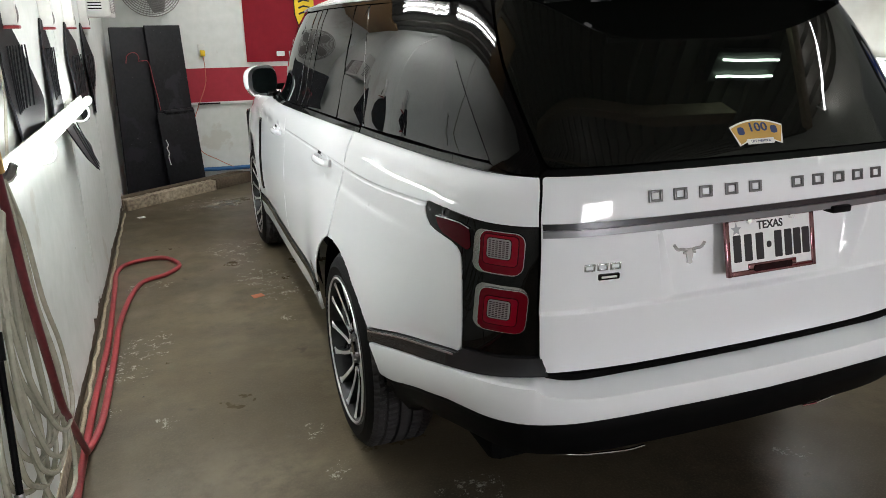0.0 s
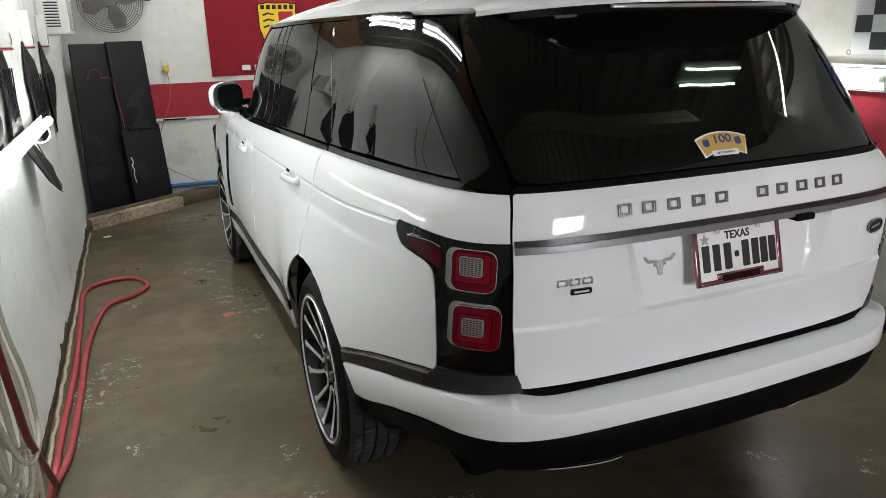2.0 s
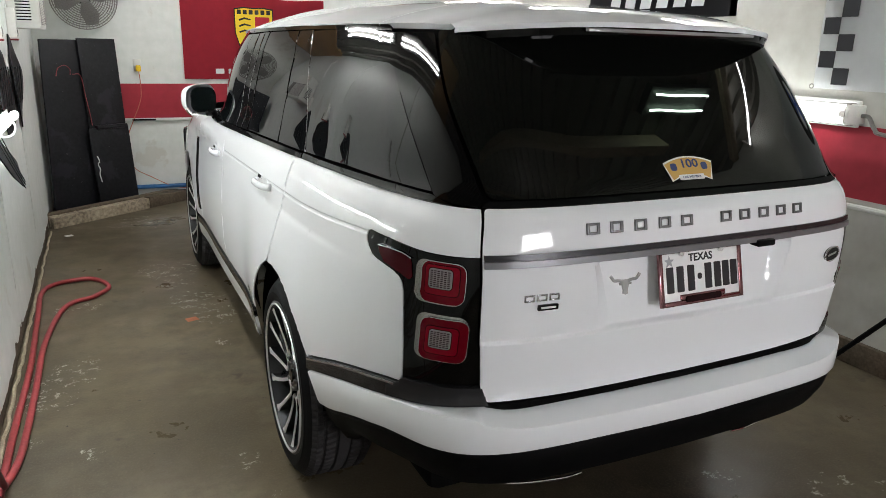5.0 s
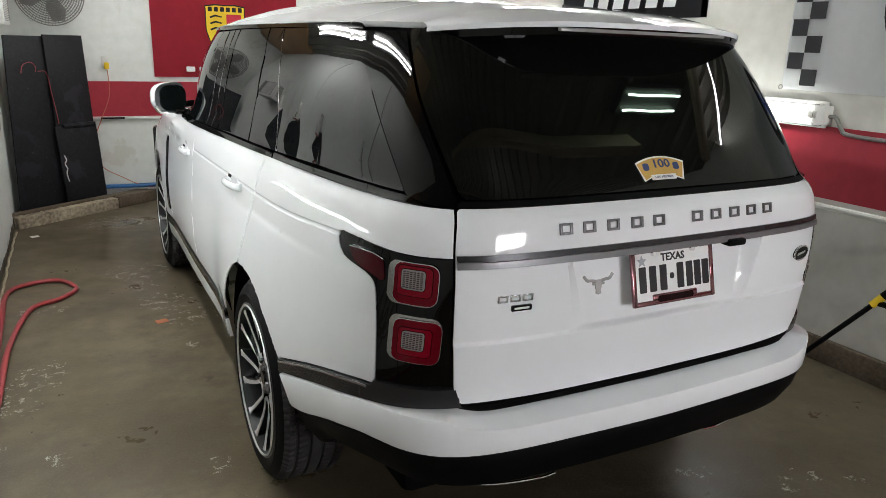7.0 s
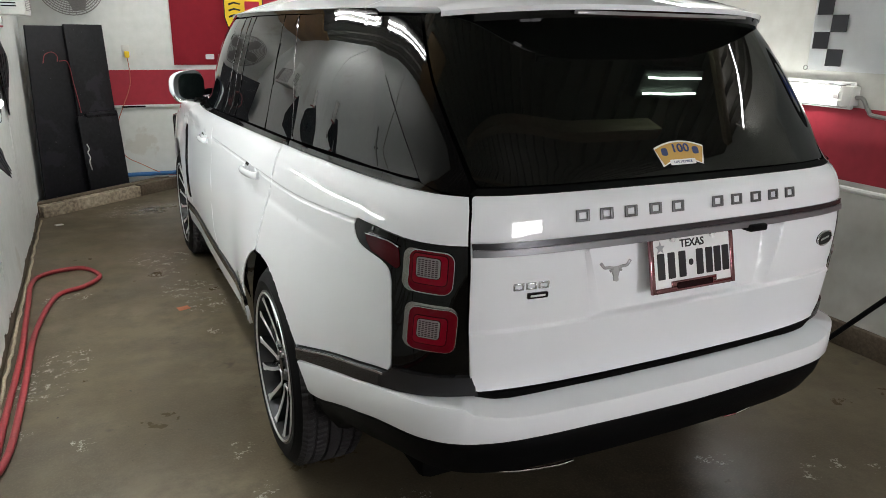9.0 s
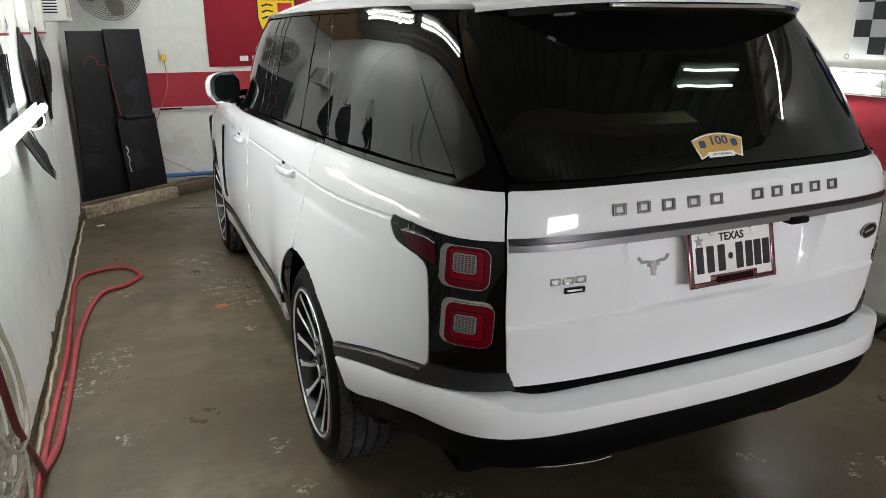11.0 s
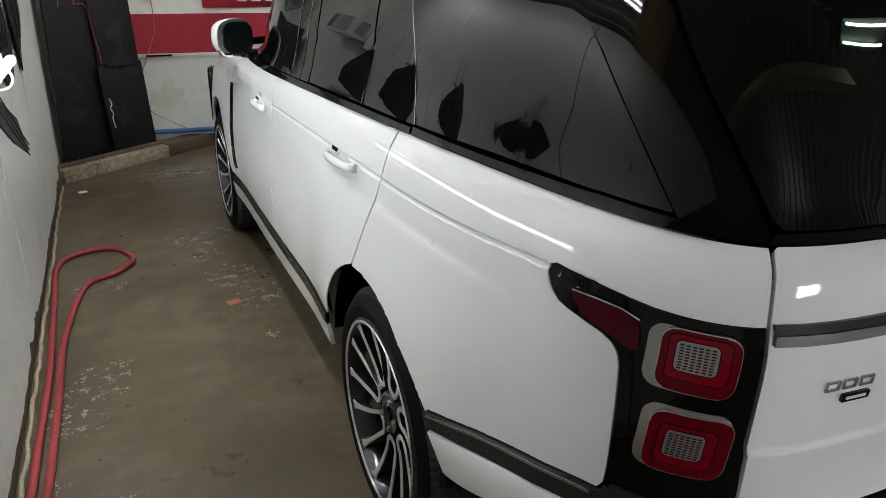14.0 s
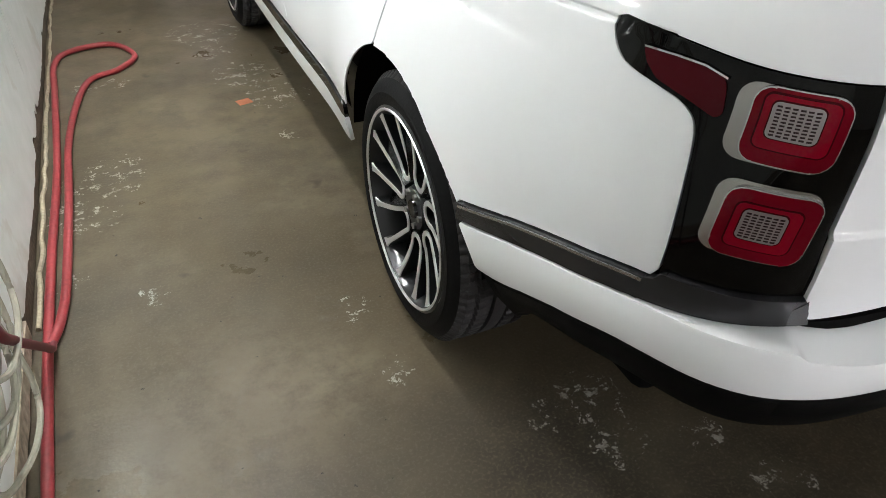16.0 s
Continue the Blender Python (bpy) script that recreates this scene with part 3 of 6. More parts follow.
panel("belt_moulding", [(1.716, 1.247), (1.80, 1.244), (2.70, 1.219), (3.80, 1.190), (3.82, 1.212), (2.70, 1.240), (1.716, 1.262)], above, GLOSS_BLACK, car, "gloss black moulding below the side windows", both=True)
def bright(s, z, out=0.0):
    return hull(s, z, out + 0.003)
def flush(s, z, out=0.0):
    return hull(s, z, out + 0.0004)
for line in ([(1.712, 1.268), (1.752, 1.395), (1.80, 1.47), (1.905, 1.588), (2.038, 1.682)],
             [(2.096, 1.258), (2.096, 1.43), (2.154, 1.58), (2.265, 1.684)], [(2.657, 1.244), (2.668, 1.40), (2.723, 1.56), (2.803, 1.682)], [(2.774, 1.238), (2.777, 1.36), (2.817, 1.545), (2.908, 1.68)], [(2.902, 1.236), (2.908, 1.36), (2.943, 1.52), (3.025, 1.676)]):
    panel("window_divider", line + [(a + 0.004, b) for a, b in line[::-1]], flush, CHROME if line[0][0] > 2.7 or line[0][0] < 2.0 else GLOSS_BLACK, car, depth=0.008, both=True, lip=0.001)

# white side panels
def bend_line(points, n=6):
    return [(p.x, p.y) for p in smooth_line([(a, b, 0) for a, b in points], n)]
# where the tail lamp meets the quarter panel: along its top, round the pointed tip, then down
LAMP_TOP = bend_line([(0.712, 1.1205), (0.80, 1.1195), (0.88, 1.121), (0.98, 1.128), (1.095, 1.134)])
LAMP_TIP = bend_line([(1.110, 1.130), (1.114, 1.116), (1.108, 1.098), (1.096, 1.081), (1.072, 1.067), (1.022, 1.056), (0.972, 1.045), (0.946, 1.030), (0.934, 1.009), (0.927, 0.975), (0.921, 0.919), (0.914, 0.85), (0.909, 0.80), (0.905, 0.740)])
DOOR = [(1.788, 1.241), (1.803, 1.205), (1.832, 1.10), (1.90, 0.96), (1.972, 0.815)]
ARCH_S, ARCH_Z, ARCH_R, ARCH_FLAT = 1.852, 0.385, 0.475, 0.92     # the oval wheel opening in the side
ARCH_BACK = bend_line([(1.972, 0.804), (1.92, 0.809), (1.875, 0.809), (1.776, 0.796), (1.685, 0.766), (1.607, 0.722), (1.52, 0.670), (1.46, 0.620), (1.448, 0.608)], 4)
FINE = [1.074 + 0.003 * k for k in range(21)]
panel("quarter_panel", [(0.722, 1.240), (0.80, 1.241), (1.0, 1.246), (1.40, 1.248), (1.72, 1.243), *DOOR] + ARCH_BACK + [(1.437, 0.621), (1.25, 0.670), (1.09, 0.706), (1.0, 0.723), (0.955, 0.730), (0.918, 0.733)]
      + [(a + 0.003, b) for a, b in LAMP_TIP[::-1]][1:] + [(a, b + 0.003) for a, b in LAMP_TOP[::-1]], hull, PAINT, car, "white rear quarter panel", both=True, res=0.018, fine=FINE)
panel("rear_door", [(a + 0.007, b) for a, b in DOOR] + [(ARCH_S + (a - ARCH_S) * 0.91, b) for a, b in arc(ARCH_S, ARCH_Z, ARCH_R + 0.004, 71, 17, 22, ARCH_FLAT)] + [(2.276, 0.508), (3.06, 0.505), (3.115, 0.62), (3.125, 0.80), (3.09, 1.06), (3.06, 1.208), (2.70, 1.216), (1.86, 1.238)],
      hull, PAINT, car, "white rear door", both=True, res=0.02, fine=FINE, depth=0.005)
panel("front_door", [(3.068, 1.205), (3.098, 1.06), (3.133, 0.80), (3.123, 0.62), (3.068, 0.505), (4.02, 0.50), (4.10, 0.60), (4.13, 0.80), (4.10, 1.02), (4.02, 1.18)], hull, PAINT, car, "white front door", both=True, res=0.03)
panel("side_vent", round_poly([(4.06, 1.04), (4.115, 1.04), (4.15, 0.80), (4.12, 0.58), (4.08, 0.56), (4.10, 0.80)], 0.01), above, GLOSS_BLACK, car, "black vertical side vent", both=True)
panel("front_wing", [(4.03, 1.18), (4.11, 1.02), (4.14, 0.80), (4.11, 0.60), (4.03, 0.50), (4.27, 0.50)] + arc(4.715, 0.385, ARCH_R, 165, 15, 20) + [(5.15, 0.5), (5.22, 0.62), (5.24, 0.8), (5.12, 0.98), (4.8, 1.10), (4.4, 1.16)],
      hull, PAINT, car, "white front wing", both=True)
panel("door_moulding", [(2.288, 0.455), (4.25, 0.445), (4.25, 0.49), (2.279, 0.503)], above, GLOSS_BLACK, car, "black moulding along the door bottoms", both=True)
panel("sill", [(2.292, 0.366), (4.28, 0.358), (4.27, 0.44), (2.288, 0.45)], above, PAINT, car, "white sill", both=True)
panel("front_bumper", [(5.16, 0.34), (6.3, 0.30), (6.3, 0.98), (5.5, 0.98), (5.25, 0.8), (5.23, 0.6)], hull, PAINT, car, both=True)

# tail lamp
LAMP = [(a, b) for a, b in LAMP_TOP] + LAMP_TIP + [(0.895, 0.754), (0.80, 0.758), (0.671, 0.763), (0.698, 0.90)]
def lamp_fn(s, z, out=0.0):
    return hull(s, z, out - 0.001)
for side in (1, -1):
    lamp = panel("tail_lamp", [(side * a, b) for a, b in LAMP], lamp_fn, GLOSS_BLACK, car, "gloss black tail lamp with two square red lenses", res=0.03)
    def lens(o):
        return lambda s, z, out=0.0: hull(s, z, out + o)
    def square(s0, z0, w, h, r):
        return [(side * (s0 + a + (0.06 if side < 0 else 0.0)), z0 + b) for a, b in rounded(w, h, r)]
    # two square lenses: clear bezel, red body, sunk darker frame, clear block of small cells
    for bezel, red, cell in (((0.8180, 1.0475, 0.147, 0.115), (0.8055, 1.0500, 0.126, 0.112), (0.809, 1.064, 0.064, 0.052)),
                             ((0.7995, 0.8955, 0.150, 0.132), (0.7895, 0.8925, 0.136, 0.123), (0.795, 0.898, 0.060, 0.052))):
        panel("lens_bezel", square(*bezel, 0.028), lens(0.003), SILVER_LENS, lamp, "clear silver bezel", res=0.02, lip=0.003)
        panel("lens_edge", square(*red, 0.026), lens(0.0068), SATIN_LINE, lamp, "thin bright edge of the red lens", res=0.012, lip=0.001)
        panel("red_lens", square(red[0], red[1], red[2] - 0.0035, red[3] - 0.003, 0.0245), lens(0.0085), RED_LENS, lamp, "red lens", res=0.012, lip=0.002)
        panel("red_ring", square(cell[0] - 0.003, cell[1] - 0.005, cell[2] + 0.034, cell[3] + 0.030, 0.013), lens(0.0103), RED_DEEP, lamp, "deep red edge of the inner frame", res=0.012, lip=0.0008)
        panel("inner_frame", square(cell[0] - 0.003, cell[1] - 0.005, cell[2] + 0.029, cell[3] + 0.025, 0.011), lens(0.0117), RED_BRIGHT, lamp, "bright red inner frame", res=0.012, lip=0.001)
        panel("reflector_frame", square(cell[0], cell[1], cell[2] + 0.004, cell[3] + 0.004, 0.010), lens(0.0130), RED_DEEP, lamp, "thin dark edge of the clear block", res=0.012, lip=0.001)
        panel("reflector", square(*cell, 0.009), lens(0.0142), CELL, lamp, "clear square reflector with small cells", res=0.012, lip=0.001)
        for i in range(6):
            for k in range(9):
                a, b = cell[0] + (0.06 if side < 0 else 0.0) + cell[2] * (0.88 * (i + 0.5) / 6 - 0.44), cell[1] + cell[3] * (0.88 * (k + 0.5) / 9 - 0.44)
                panel("reflector_cell", [(side * (a - 0.0032), b - 0.0013), (side * (a + 0.0032), b - 0.0017), (side * (a + 0.0036), b + 0.0007), (side * (a - 0.0028), b + 0.0013)], lens(0.0150), CELL_DARK, lamp, depth=0.001, lip=0.0005)
    panel("side_marker", round_poly([(side * a, b) for a, b in ((1.049, 1.104), (0.989, 1.106), (0.943, 1.105), (0.914, 1.098), (0.908, 1.085), (0.903, 1.047), (0.913, 1.039), (0.954, 1.051), (1.017, 1.065), (1.040, 1.084))], 0.008), lens(0.004), RED_MARKER, lamp, "dark red side marker lens", res=0.03)
    rim_line = [(1.046, 1.1075), (0.989, 1.1095), (0.943, 1.1085), (0.908, 1.100)]
    panel("marker_edge", [(side * a, b) for a, b in rim_line + [(a, b - 0.003) for a, b in rim_line[::-1]]], lens(0.005), CHROME, lamp, "thin bright edge above the side marker", depth=0.003, lip=0.0008)
TRIM_LOW = bend_line([(0.645, 0.700), (0.70, 0.700), (0.75, 0.697), (0.80, 0.692), (0.88, 0.684), (0.95, 0.675), (1.08, 0.650), (1.22, 0.620), (1.36, 0.590), (1.435, 0.572)], 3)
panel("corner_trim", TRIM_LOW + [(1.432, 0.617), (1.25, 0.666), (1.09, 0.702), (1.0, 0.719), (0.955, 0.726), (0.920, 0.729), (0.908, 0.734), (0.900, 0.748), (0.893, 0.751), (0.80, 0.754), (0.668, 0.759), (0.655, 0.727)],
      above, GREY_TRIM, car, "satin grey strip under the tail lamp", both=True, depth=0.02, res=0.025)

def prouder(s, z, out=0.0):
    return hull(s, z, out + 0.0125)
EDGE_LINE = [(0.925, 0.726), (0.955, 0.7235), (1.0, 0.7165), (1.09, 0.6995), (1.25, 0.6635), (1.425, 0.616)]
panel("trim_edge", EDGE_LINE + [(a, b - 0.0065) for a, b in EDGE_LINE[::-1]], prouder, SATIN_LINE, car, "bright upper edge of the grey strip", both=True, depth=0.004, lip=0.001)

def lipped(s, z, out=0.0):
    return hull(s, z, out + 0.013 - 0.006 * min(max((abs(s) - 0.58) / 0.06, 0), 1))
# black strip laid along the joint of tailgate and bumper
panel("tailgate_gap_strip", [(-0.650, 0.682), (0.650, 0.682), (0.655, 0.705), (0.40, 0.701), (-0.40, 0.701), (-0.655, 0.705)], lipped, VOID, car, "black strip along the gap under the tailgate")

# rear bumper: a ledge, a white face and a black lower part
def bump_top(s):
    return ease([(0, 0.686), (0.4, 0.687), (0.62, 0.690), (0.66, 0.697), (0.72, 0.696), (0.80, 0.689), (0.88, 0.681), (0.95, 0.672), (1.08, 0.647), (1.22, 0.617), (1.36, 0.587), (1.45, 0.568)], abs(s))

def bump_low(s):
    return ease([(0, 0.598), (0.5, 0.597), (0.75, 0.583), (0.83, 0.577), (0.93, 0.569), (1.06, 0.545), (1.24, 0.496), (1.32, 0.482), (1.45, 0.470)], abs(s))

def bump_end(s):
    return ease([(0, 0.462), (0.5, 0.460), (0.8, 0.455), (1.0, 0.438), (1.2, 0.402), (1.45, 0.345)], abs(s))

def bump_out(s):
    return ease([(0, 0.102), (0.3, 0.100), (0.5, 0.095), (0.62, 0.084), (0.70, 0.068), (0.78, 0.044), (0.86, 0.022), (0.93, 0.0135), (1.05, 0.012), (1.5, 0.012)], abs(s))

def bump_s(s, z):
    """The bumper's front end leans back towards its foot."""
    lean = min(max((abs(s) - 1.2) / 0.24, 0), 1)
    return s - math.copysign(0.70 * lean * max(0.6 - z, 0), s)

def loft(sections, n):
    bm = bmesh.new()
    rows = [[bm.verts.new(p) for p in sec] for sec in sections]
    for a, b in zip(rows, rows[1:]):
        for k in range(n - 1):
            bm.faces.new((a[k], a[k + 1], b[k + 1], b[k]))
    bmesh.ops.recalc_face_normals(bm, faces=bm.faces)
    return bm

def bumper_rows(kind):
    rows = []
    steps = sorted({round(0.02 * i, 4) for i in range(73)} | {0.665, 0.67, 0.675, 0.685, 0.69})
    for s in [-q for q in steps[:0:-1]] + steps:
        top, low, end, o = bump_top(s), bump_low(s), bump_end(s), bump_out(s)
        step = min(max((0.69 - abs(s)) / 0.025, 0), 1)
        notch = 0.016 * step * step * (3 - 2 * step)
        if kind == "white":
            r = min(0.011, o * 0.4)
            inner = min(0.004, o * 0.3)
            prof = [(top, -0.02), (top, inner), (top - notch * 0.3, o * 0.3 + 0.001), (top - notch * 0.7, o * 0.65), (top - notch - 0.001, o - r), (top - notch - r * 0.28, o - r * 0.3),
                    (top - notch - r, o), (low + 0.012, o + 0.004), (low + 0.003, o + 0.001), (low, o - 0.005), (low, o - 0.03)]
        else:
            prof = [(low + 0.002, o - 0.04), (low - 0.003, o - 0.010), (low - 0.012, o - 0.006), ((low + end) / 2, o - 0.016), (end + 0.012, o - 0.040), (end, o - 0.07), (end + 0.005, o - 0.12)]
        rows.append([hull(bump_s(s, z), z, q) for z, q in prof])
    return rows

part("rear_bumper", loft(bumper_rows("white"), 11), PAINT, car, "white rear bumper with a flat ledge")
part("lower_bumper", loft(bumper_rows("black"), 7), DARK_TRIM, car, "black plastic lower bumper")
for sx in (-1, 1):
    part("exhaust_trim", piped([(sx * 0.60, 0.205, 0.418), (sx * 0.52, 0.172, 0.408), (sx * 0.38, 0.150, 0.402), (sx * 0.31, 0.150, 0.402)], 0.0045), CHROME, car, "thin chrome exhaust trim")

# roof, spoiler, bonnet, windscreen
def edge_z(y):
    return float(np.interp(y, [0.45, 0.7, 1.2, 2.0, 2.6, 2.9, 3.2], [1.694, 1.700, 1.704, 1.706, 1.704, 1.695, 1.655]))

def roof_row(y):
    """One cross line of the roof."""
    ze = edge_z(y)
    s = float(np.interp(y, [hull(q, 1.70)[1] for q in np.linspace(0.7, 3.9, 60)], np.linspace(0.7, 3.9, 60)))
    hw = -hull(s, min(ze, 1.715), 0.004)[0]
    crown = float(np.interp(y, [0.3, 0.5, 0.9, 1.6, 2.4, 2.9, 3.15], [0.032, 0.062, 0.096, 0.128, 0.130, 0.10, 0.075]))
    bow = max(y - 2.6, 0) / 0.5 * 0.10
    row = [(k / 16 * hw, y + bow * (1 - (k / 16) ** 2), ze + crown * (1 - abs(k / 16) ** 2.8)) for k in range(-16, 17)]
    return [(-hw + 0.012, y, ze - 0.016)] + row + [(hw - 0.012, y, ze - 0.016)]

SPLIT = 0.86     # joint of roof and spoiler
def roof_rows():
    top = [roof_row(SPLIT + (2.96 - SPLIT) * i / 37) for i in range(38)]
    return [[(x, y, z - 0.012) for x, y, z in top[0]]] + top

part("roof", loft(roof_rows(), 35), PAINT, car, "white roof")

def lip_at(u):
    return 0.285 + 0.22 * abs(u) ** 3.6, 1.712 - 0.026 * abs(u) ** 3

def spoiler_rows():
    front = roof_row(SPLIT - 0.004)
    base = roof_row(0.55)
    rows = [[(x, y, z - 0.012) for x, y, z in front], front, roof_row(0.76), roof_row(0.66), base]
    for t in (0.35, 0.7, 0.92, 1.0, 1.02):
        row = []
        for k, (x, y, z) in enumerate(base):
            u = min(max((k - 17) / 16, -1), 1)
            ly, lz = lip_at(u)
            q = min(t, 1)
            row.append((x, y + (ly - y) * q + (0.003 if t > 1 else 0), z + (lz - z) * q ** 1.4 - (0.014 if t > 1 else 0) + 0.004 * math.sin(math.pi * q)))
        rows.append(row)
    return rows

def spoiler_under():
    rows = []
    for k in range(-20, 21):
        u = k / 20
        x = u * 0.600
        lip_y, lip_z = lip_at(u)
        rows.append([(x, lip_y + 0.005, lip_z - 0.012), (x, lip_y + 0.008, lip_z - 0.034), (x, lip_y + 0.02, lip_z - 0.042), (x, 0.56, 1.665)])
    return rows

part("spoiler", loft(spoiler_rows(), 35), PAINT, car, "white roof spoiler over the rear window")
part("spoiler_underside", loft(spoiler_under(), 4), GLOSS_BLACK, car, "gloss black spoiler underside")
b = bmesh.new()
box(b, (-0.31, 0.284, 1.683), (0.31, 0.30, 1.693), 0.002)
part("brake_light", b, mat("grey_lens", (0.22, 0.21, 0.21), 0.2, coat=1), car, "grey high brake light strip")

def bonnet_rows():
    rows = []
    for i in range(20):
        y = 3.36 + 1.44 * i / 19
        hw = float(np.interp(y, [3.36, 4.2, 4.6, 4.8], [0.86, 0.87, 0.82, 0.72]))
        z = float(np.interp(y, [3.36, 4.2, 4.6, 4.8], [1.215, 1.18, 1.12, 1.03]))
        rows.append([(u / 10 * hw, y, z - 0.04 * abs(u / 10) ** 3 - (0.05 if abs(u) == 10 else 0)) for u in range(-10, 11)])
    return rows

part("bonnet", loft(bonnet_rows(), 21), PAINT, car, "white bonnet")
part("windscreen", loft([[(u / 10 * 0.71, 2.87 + 0.12 * (1 - (u / 10) ** 2), 1.70) for u in range(-10, 11)], [(u / 10 * 0.83, 3.34 + 0.20 * (1 - (u / 10) ** 2), 1.20) for u in range(-10, 11)]], 21), GLASS, car, "dark windscreen")
b = boxed((-0.93, 4.78, 0.55), (0.93, 4.9, 0.95), 0.03)
part("grille", b, GLOSS_BLACK, car)

# door mirrors
for sx in (-1, 1):
    b = bmesh.new()
    bmesh.ops.create_uvsphere(b, u_segments=24, v_segments=14, radius=1)
    for v in b.verts:
        x, y, z = v.co
        p = lambda a: math.copysign(abs(a) ** 0.7, a)
        v.co = (sx * (0.965 + 0.098 * p(x)), 3.30 + 0.075 * p(y) + 0.02 * p(x), 1.285 + 0.092 * p(z) * (1 - 0.12 * p(x)))
    bmesh.ops.bisect_plane(b, geom=b.verts[:] + b.edges[:] + b.faces[:], plane_co=(0, 3.285, 0), plane_no=(0, -1, 0), clear_outer=True)
    bmesh.ops.recalc_face_normals(b, faces=b.faces)
    swing = Matrix.Translation((sx * 0.965, 3.29, 0)) @ pose(0, 0, 0, 0, 0, -sx * 18) @ Matrix.Translation((-sx * 0.965, -3.29, 0))
    bmesh.ops.transform(b, matrix=swing, verts=b.verts)
    mirror = part("door_mirror", b, PAINT, car, "white door mirror")
    part("mirror_glass", slab(bmesh.new(), rounded(0.160, 0.152, 0.05), 0.012, swing @ Matrix.Translation((sx * 0.948, 3.288, 1.284)) @ pose(0, 0, 0, 90)), MIRROR_REFLECTION, mirror, "mirror glass coloured dark as its reflection, in a black rim")
    part("mirror_band", piped([(sx * 0.99, 3.27, 1.200), (sx * 1.03, 3.25, 1.205), (sx * 1.055, 3.24, 1.235)], 0.011), CHROME, mirror)
    part("mirror_foot", boxed((sx * 0.89 - 0.05, 3.26, 1.185), (sx * 0.89 + 0.05, 3.33, 1.225), 0.012), GLOSS_BLACK, mirror)

# door handles
for sx in (-1, 1):
    for s0, z0 in ((2.14, 1.083), (3.31, 1.052)):
        pts = [hull(-sx * (s0 + d), z0 - 0.004 * d * 10, o) for d, o in ((-0.125, 0.004), (-0.10, 0.020), (0, 0.026), (0.09, 0.020), (0.115, 0.004))]
        b = piped(pts, 0.012, 10)
        for v in b.verts:
            v.co.z = z0 + (v.co.z - z0) * 1.25
        handle = part("door_handle", b, PAINT, car, "white door handle")
        panel("handle_gap", [(-sx * (s0 + a), z0 + c) for a, c in ((0.035, 0.012), (0.115, 0.012), (0.105, 0.024), (0.045, 0.024))], bright, VOID, handle, depth=0.004)
        cup = panel("handle_cup", [(-sx * (s0 + a), z0 + c) for a, c in rounded(0.13, 0.052, 0.024)], bright, PAINT, handle, depth=0.004)

# wheels
def tyre_mesh(bm, running, r=0.388, rim=0.292):
    """A low-profile tyre: its round-shouldered sides, or the grooved and notched tread."""
    side = [(rim - 0.012, 0.115), (rim, 0.122), (rim + 0.008, 0.128), (rim + 0.024, 0.1335), (rim + 0.040, 0.1345), (rim + 0.042, 0.1328), (r - 0.046, 0.1300), (r - 0.032, 0.1235), (r - 0.020, 0.1140)]
    tread = [(r - 0.020, 0.1140), (r - 0.012, 0.1060), (r - 0.006, 0.0985)]
    for a, c in ((0.098, 0.078), (0.064, 0.030), (0.018, -0.018), (-0.030, -0.064), (-0.078, -0.098)):
        drop = 0.05 * max(abs(a), abs(c)) ** 2 * 4
        tread += [(r - 0.001 - drop, a), (r - drop, a - 0.004), (r - drop, c + 0.004), (r - 0.001 - drop, c), (r - 0.012, c - 0.002), (r - 0.012, c - 0.010)]
    tread = tread[:-2] + [(r - 0.006, -0.0985), (r - 0.012, -0.1060), (r - 0.020, -0.1140)]
    prof = tread if running else side + [(r - 0.022, 0.100), (r - 0.022, -0.100)] + [(q, -x) for q, x in side[::-1]]
    n = 352
    rings = []
    for k in range(n):
        a = 2 * math.pi * k / n
        row = []
        for q, x in prof:
            notch = running and q > r - 0.0125 and (0.028 < abs(x) < 0.116) and k % 4 == 0
            turn = a + 0.45 * abs(x)
            row.append(bm.verts.new((-x, (q - 0.007 * notch) * math.cos(turn), (q - 0.007 * notch) * math.sin(turn))))
        rings.append(row)
    for i in range(n):
        p, q = rings[i], rings[(i + 1) % n]
        for j in range(len(prof) - 1):
            bm.faces.new((p[j], p[j + 1], q[j + 1], q[j]))
    bmesh.ops.recalc_face_normals(bm, faces=bm.faces)
    return bm

def rim_mesh(bm):
    prof = [(0.292, 0.122), (0.298, 0.128), (0.290, 0.132), (0.282, 0.128), (0.276, 0.110), (0.262, 0.06), (0.255, -0.10), (0.262, -0.12)]
    n = 72
    rings = [[bm.verts.new((-x, q * math.cos(2 * math.pi * k / n), q * math.sin(2 * math.pi * k / n))) for q, x in prof] for k in range(n)]
    for i in range(n):
        for j in range(len(prof) - 1):
            bm.faces.new((rings[i][j], rings[i][j + 1], rings[(i + 1) % n][j + 1], rings[(i + 1) % n][j]))
    bmesh.ops.recalc_face_normals(bm, faces=bm.faces)
    return bm

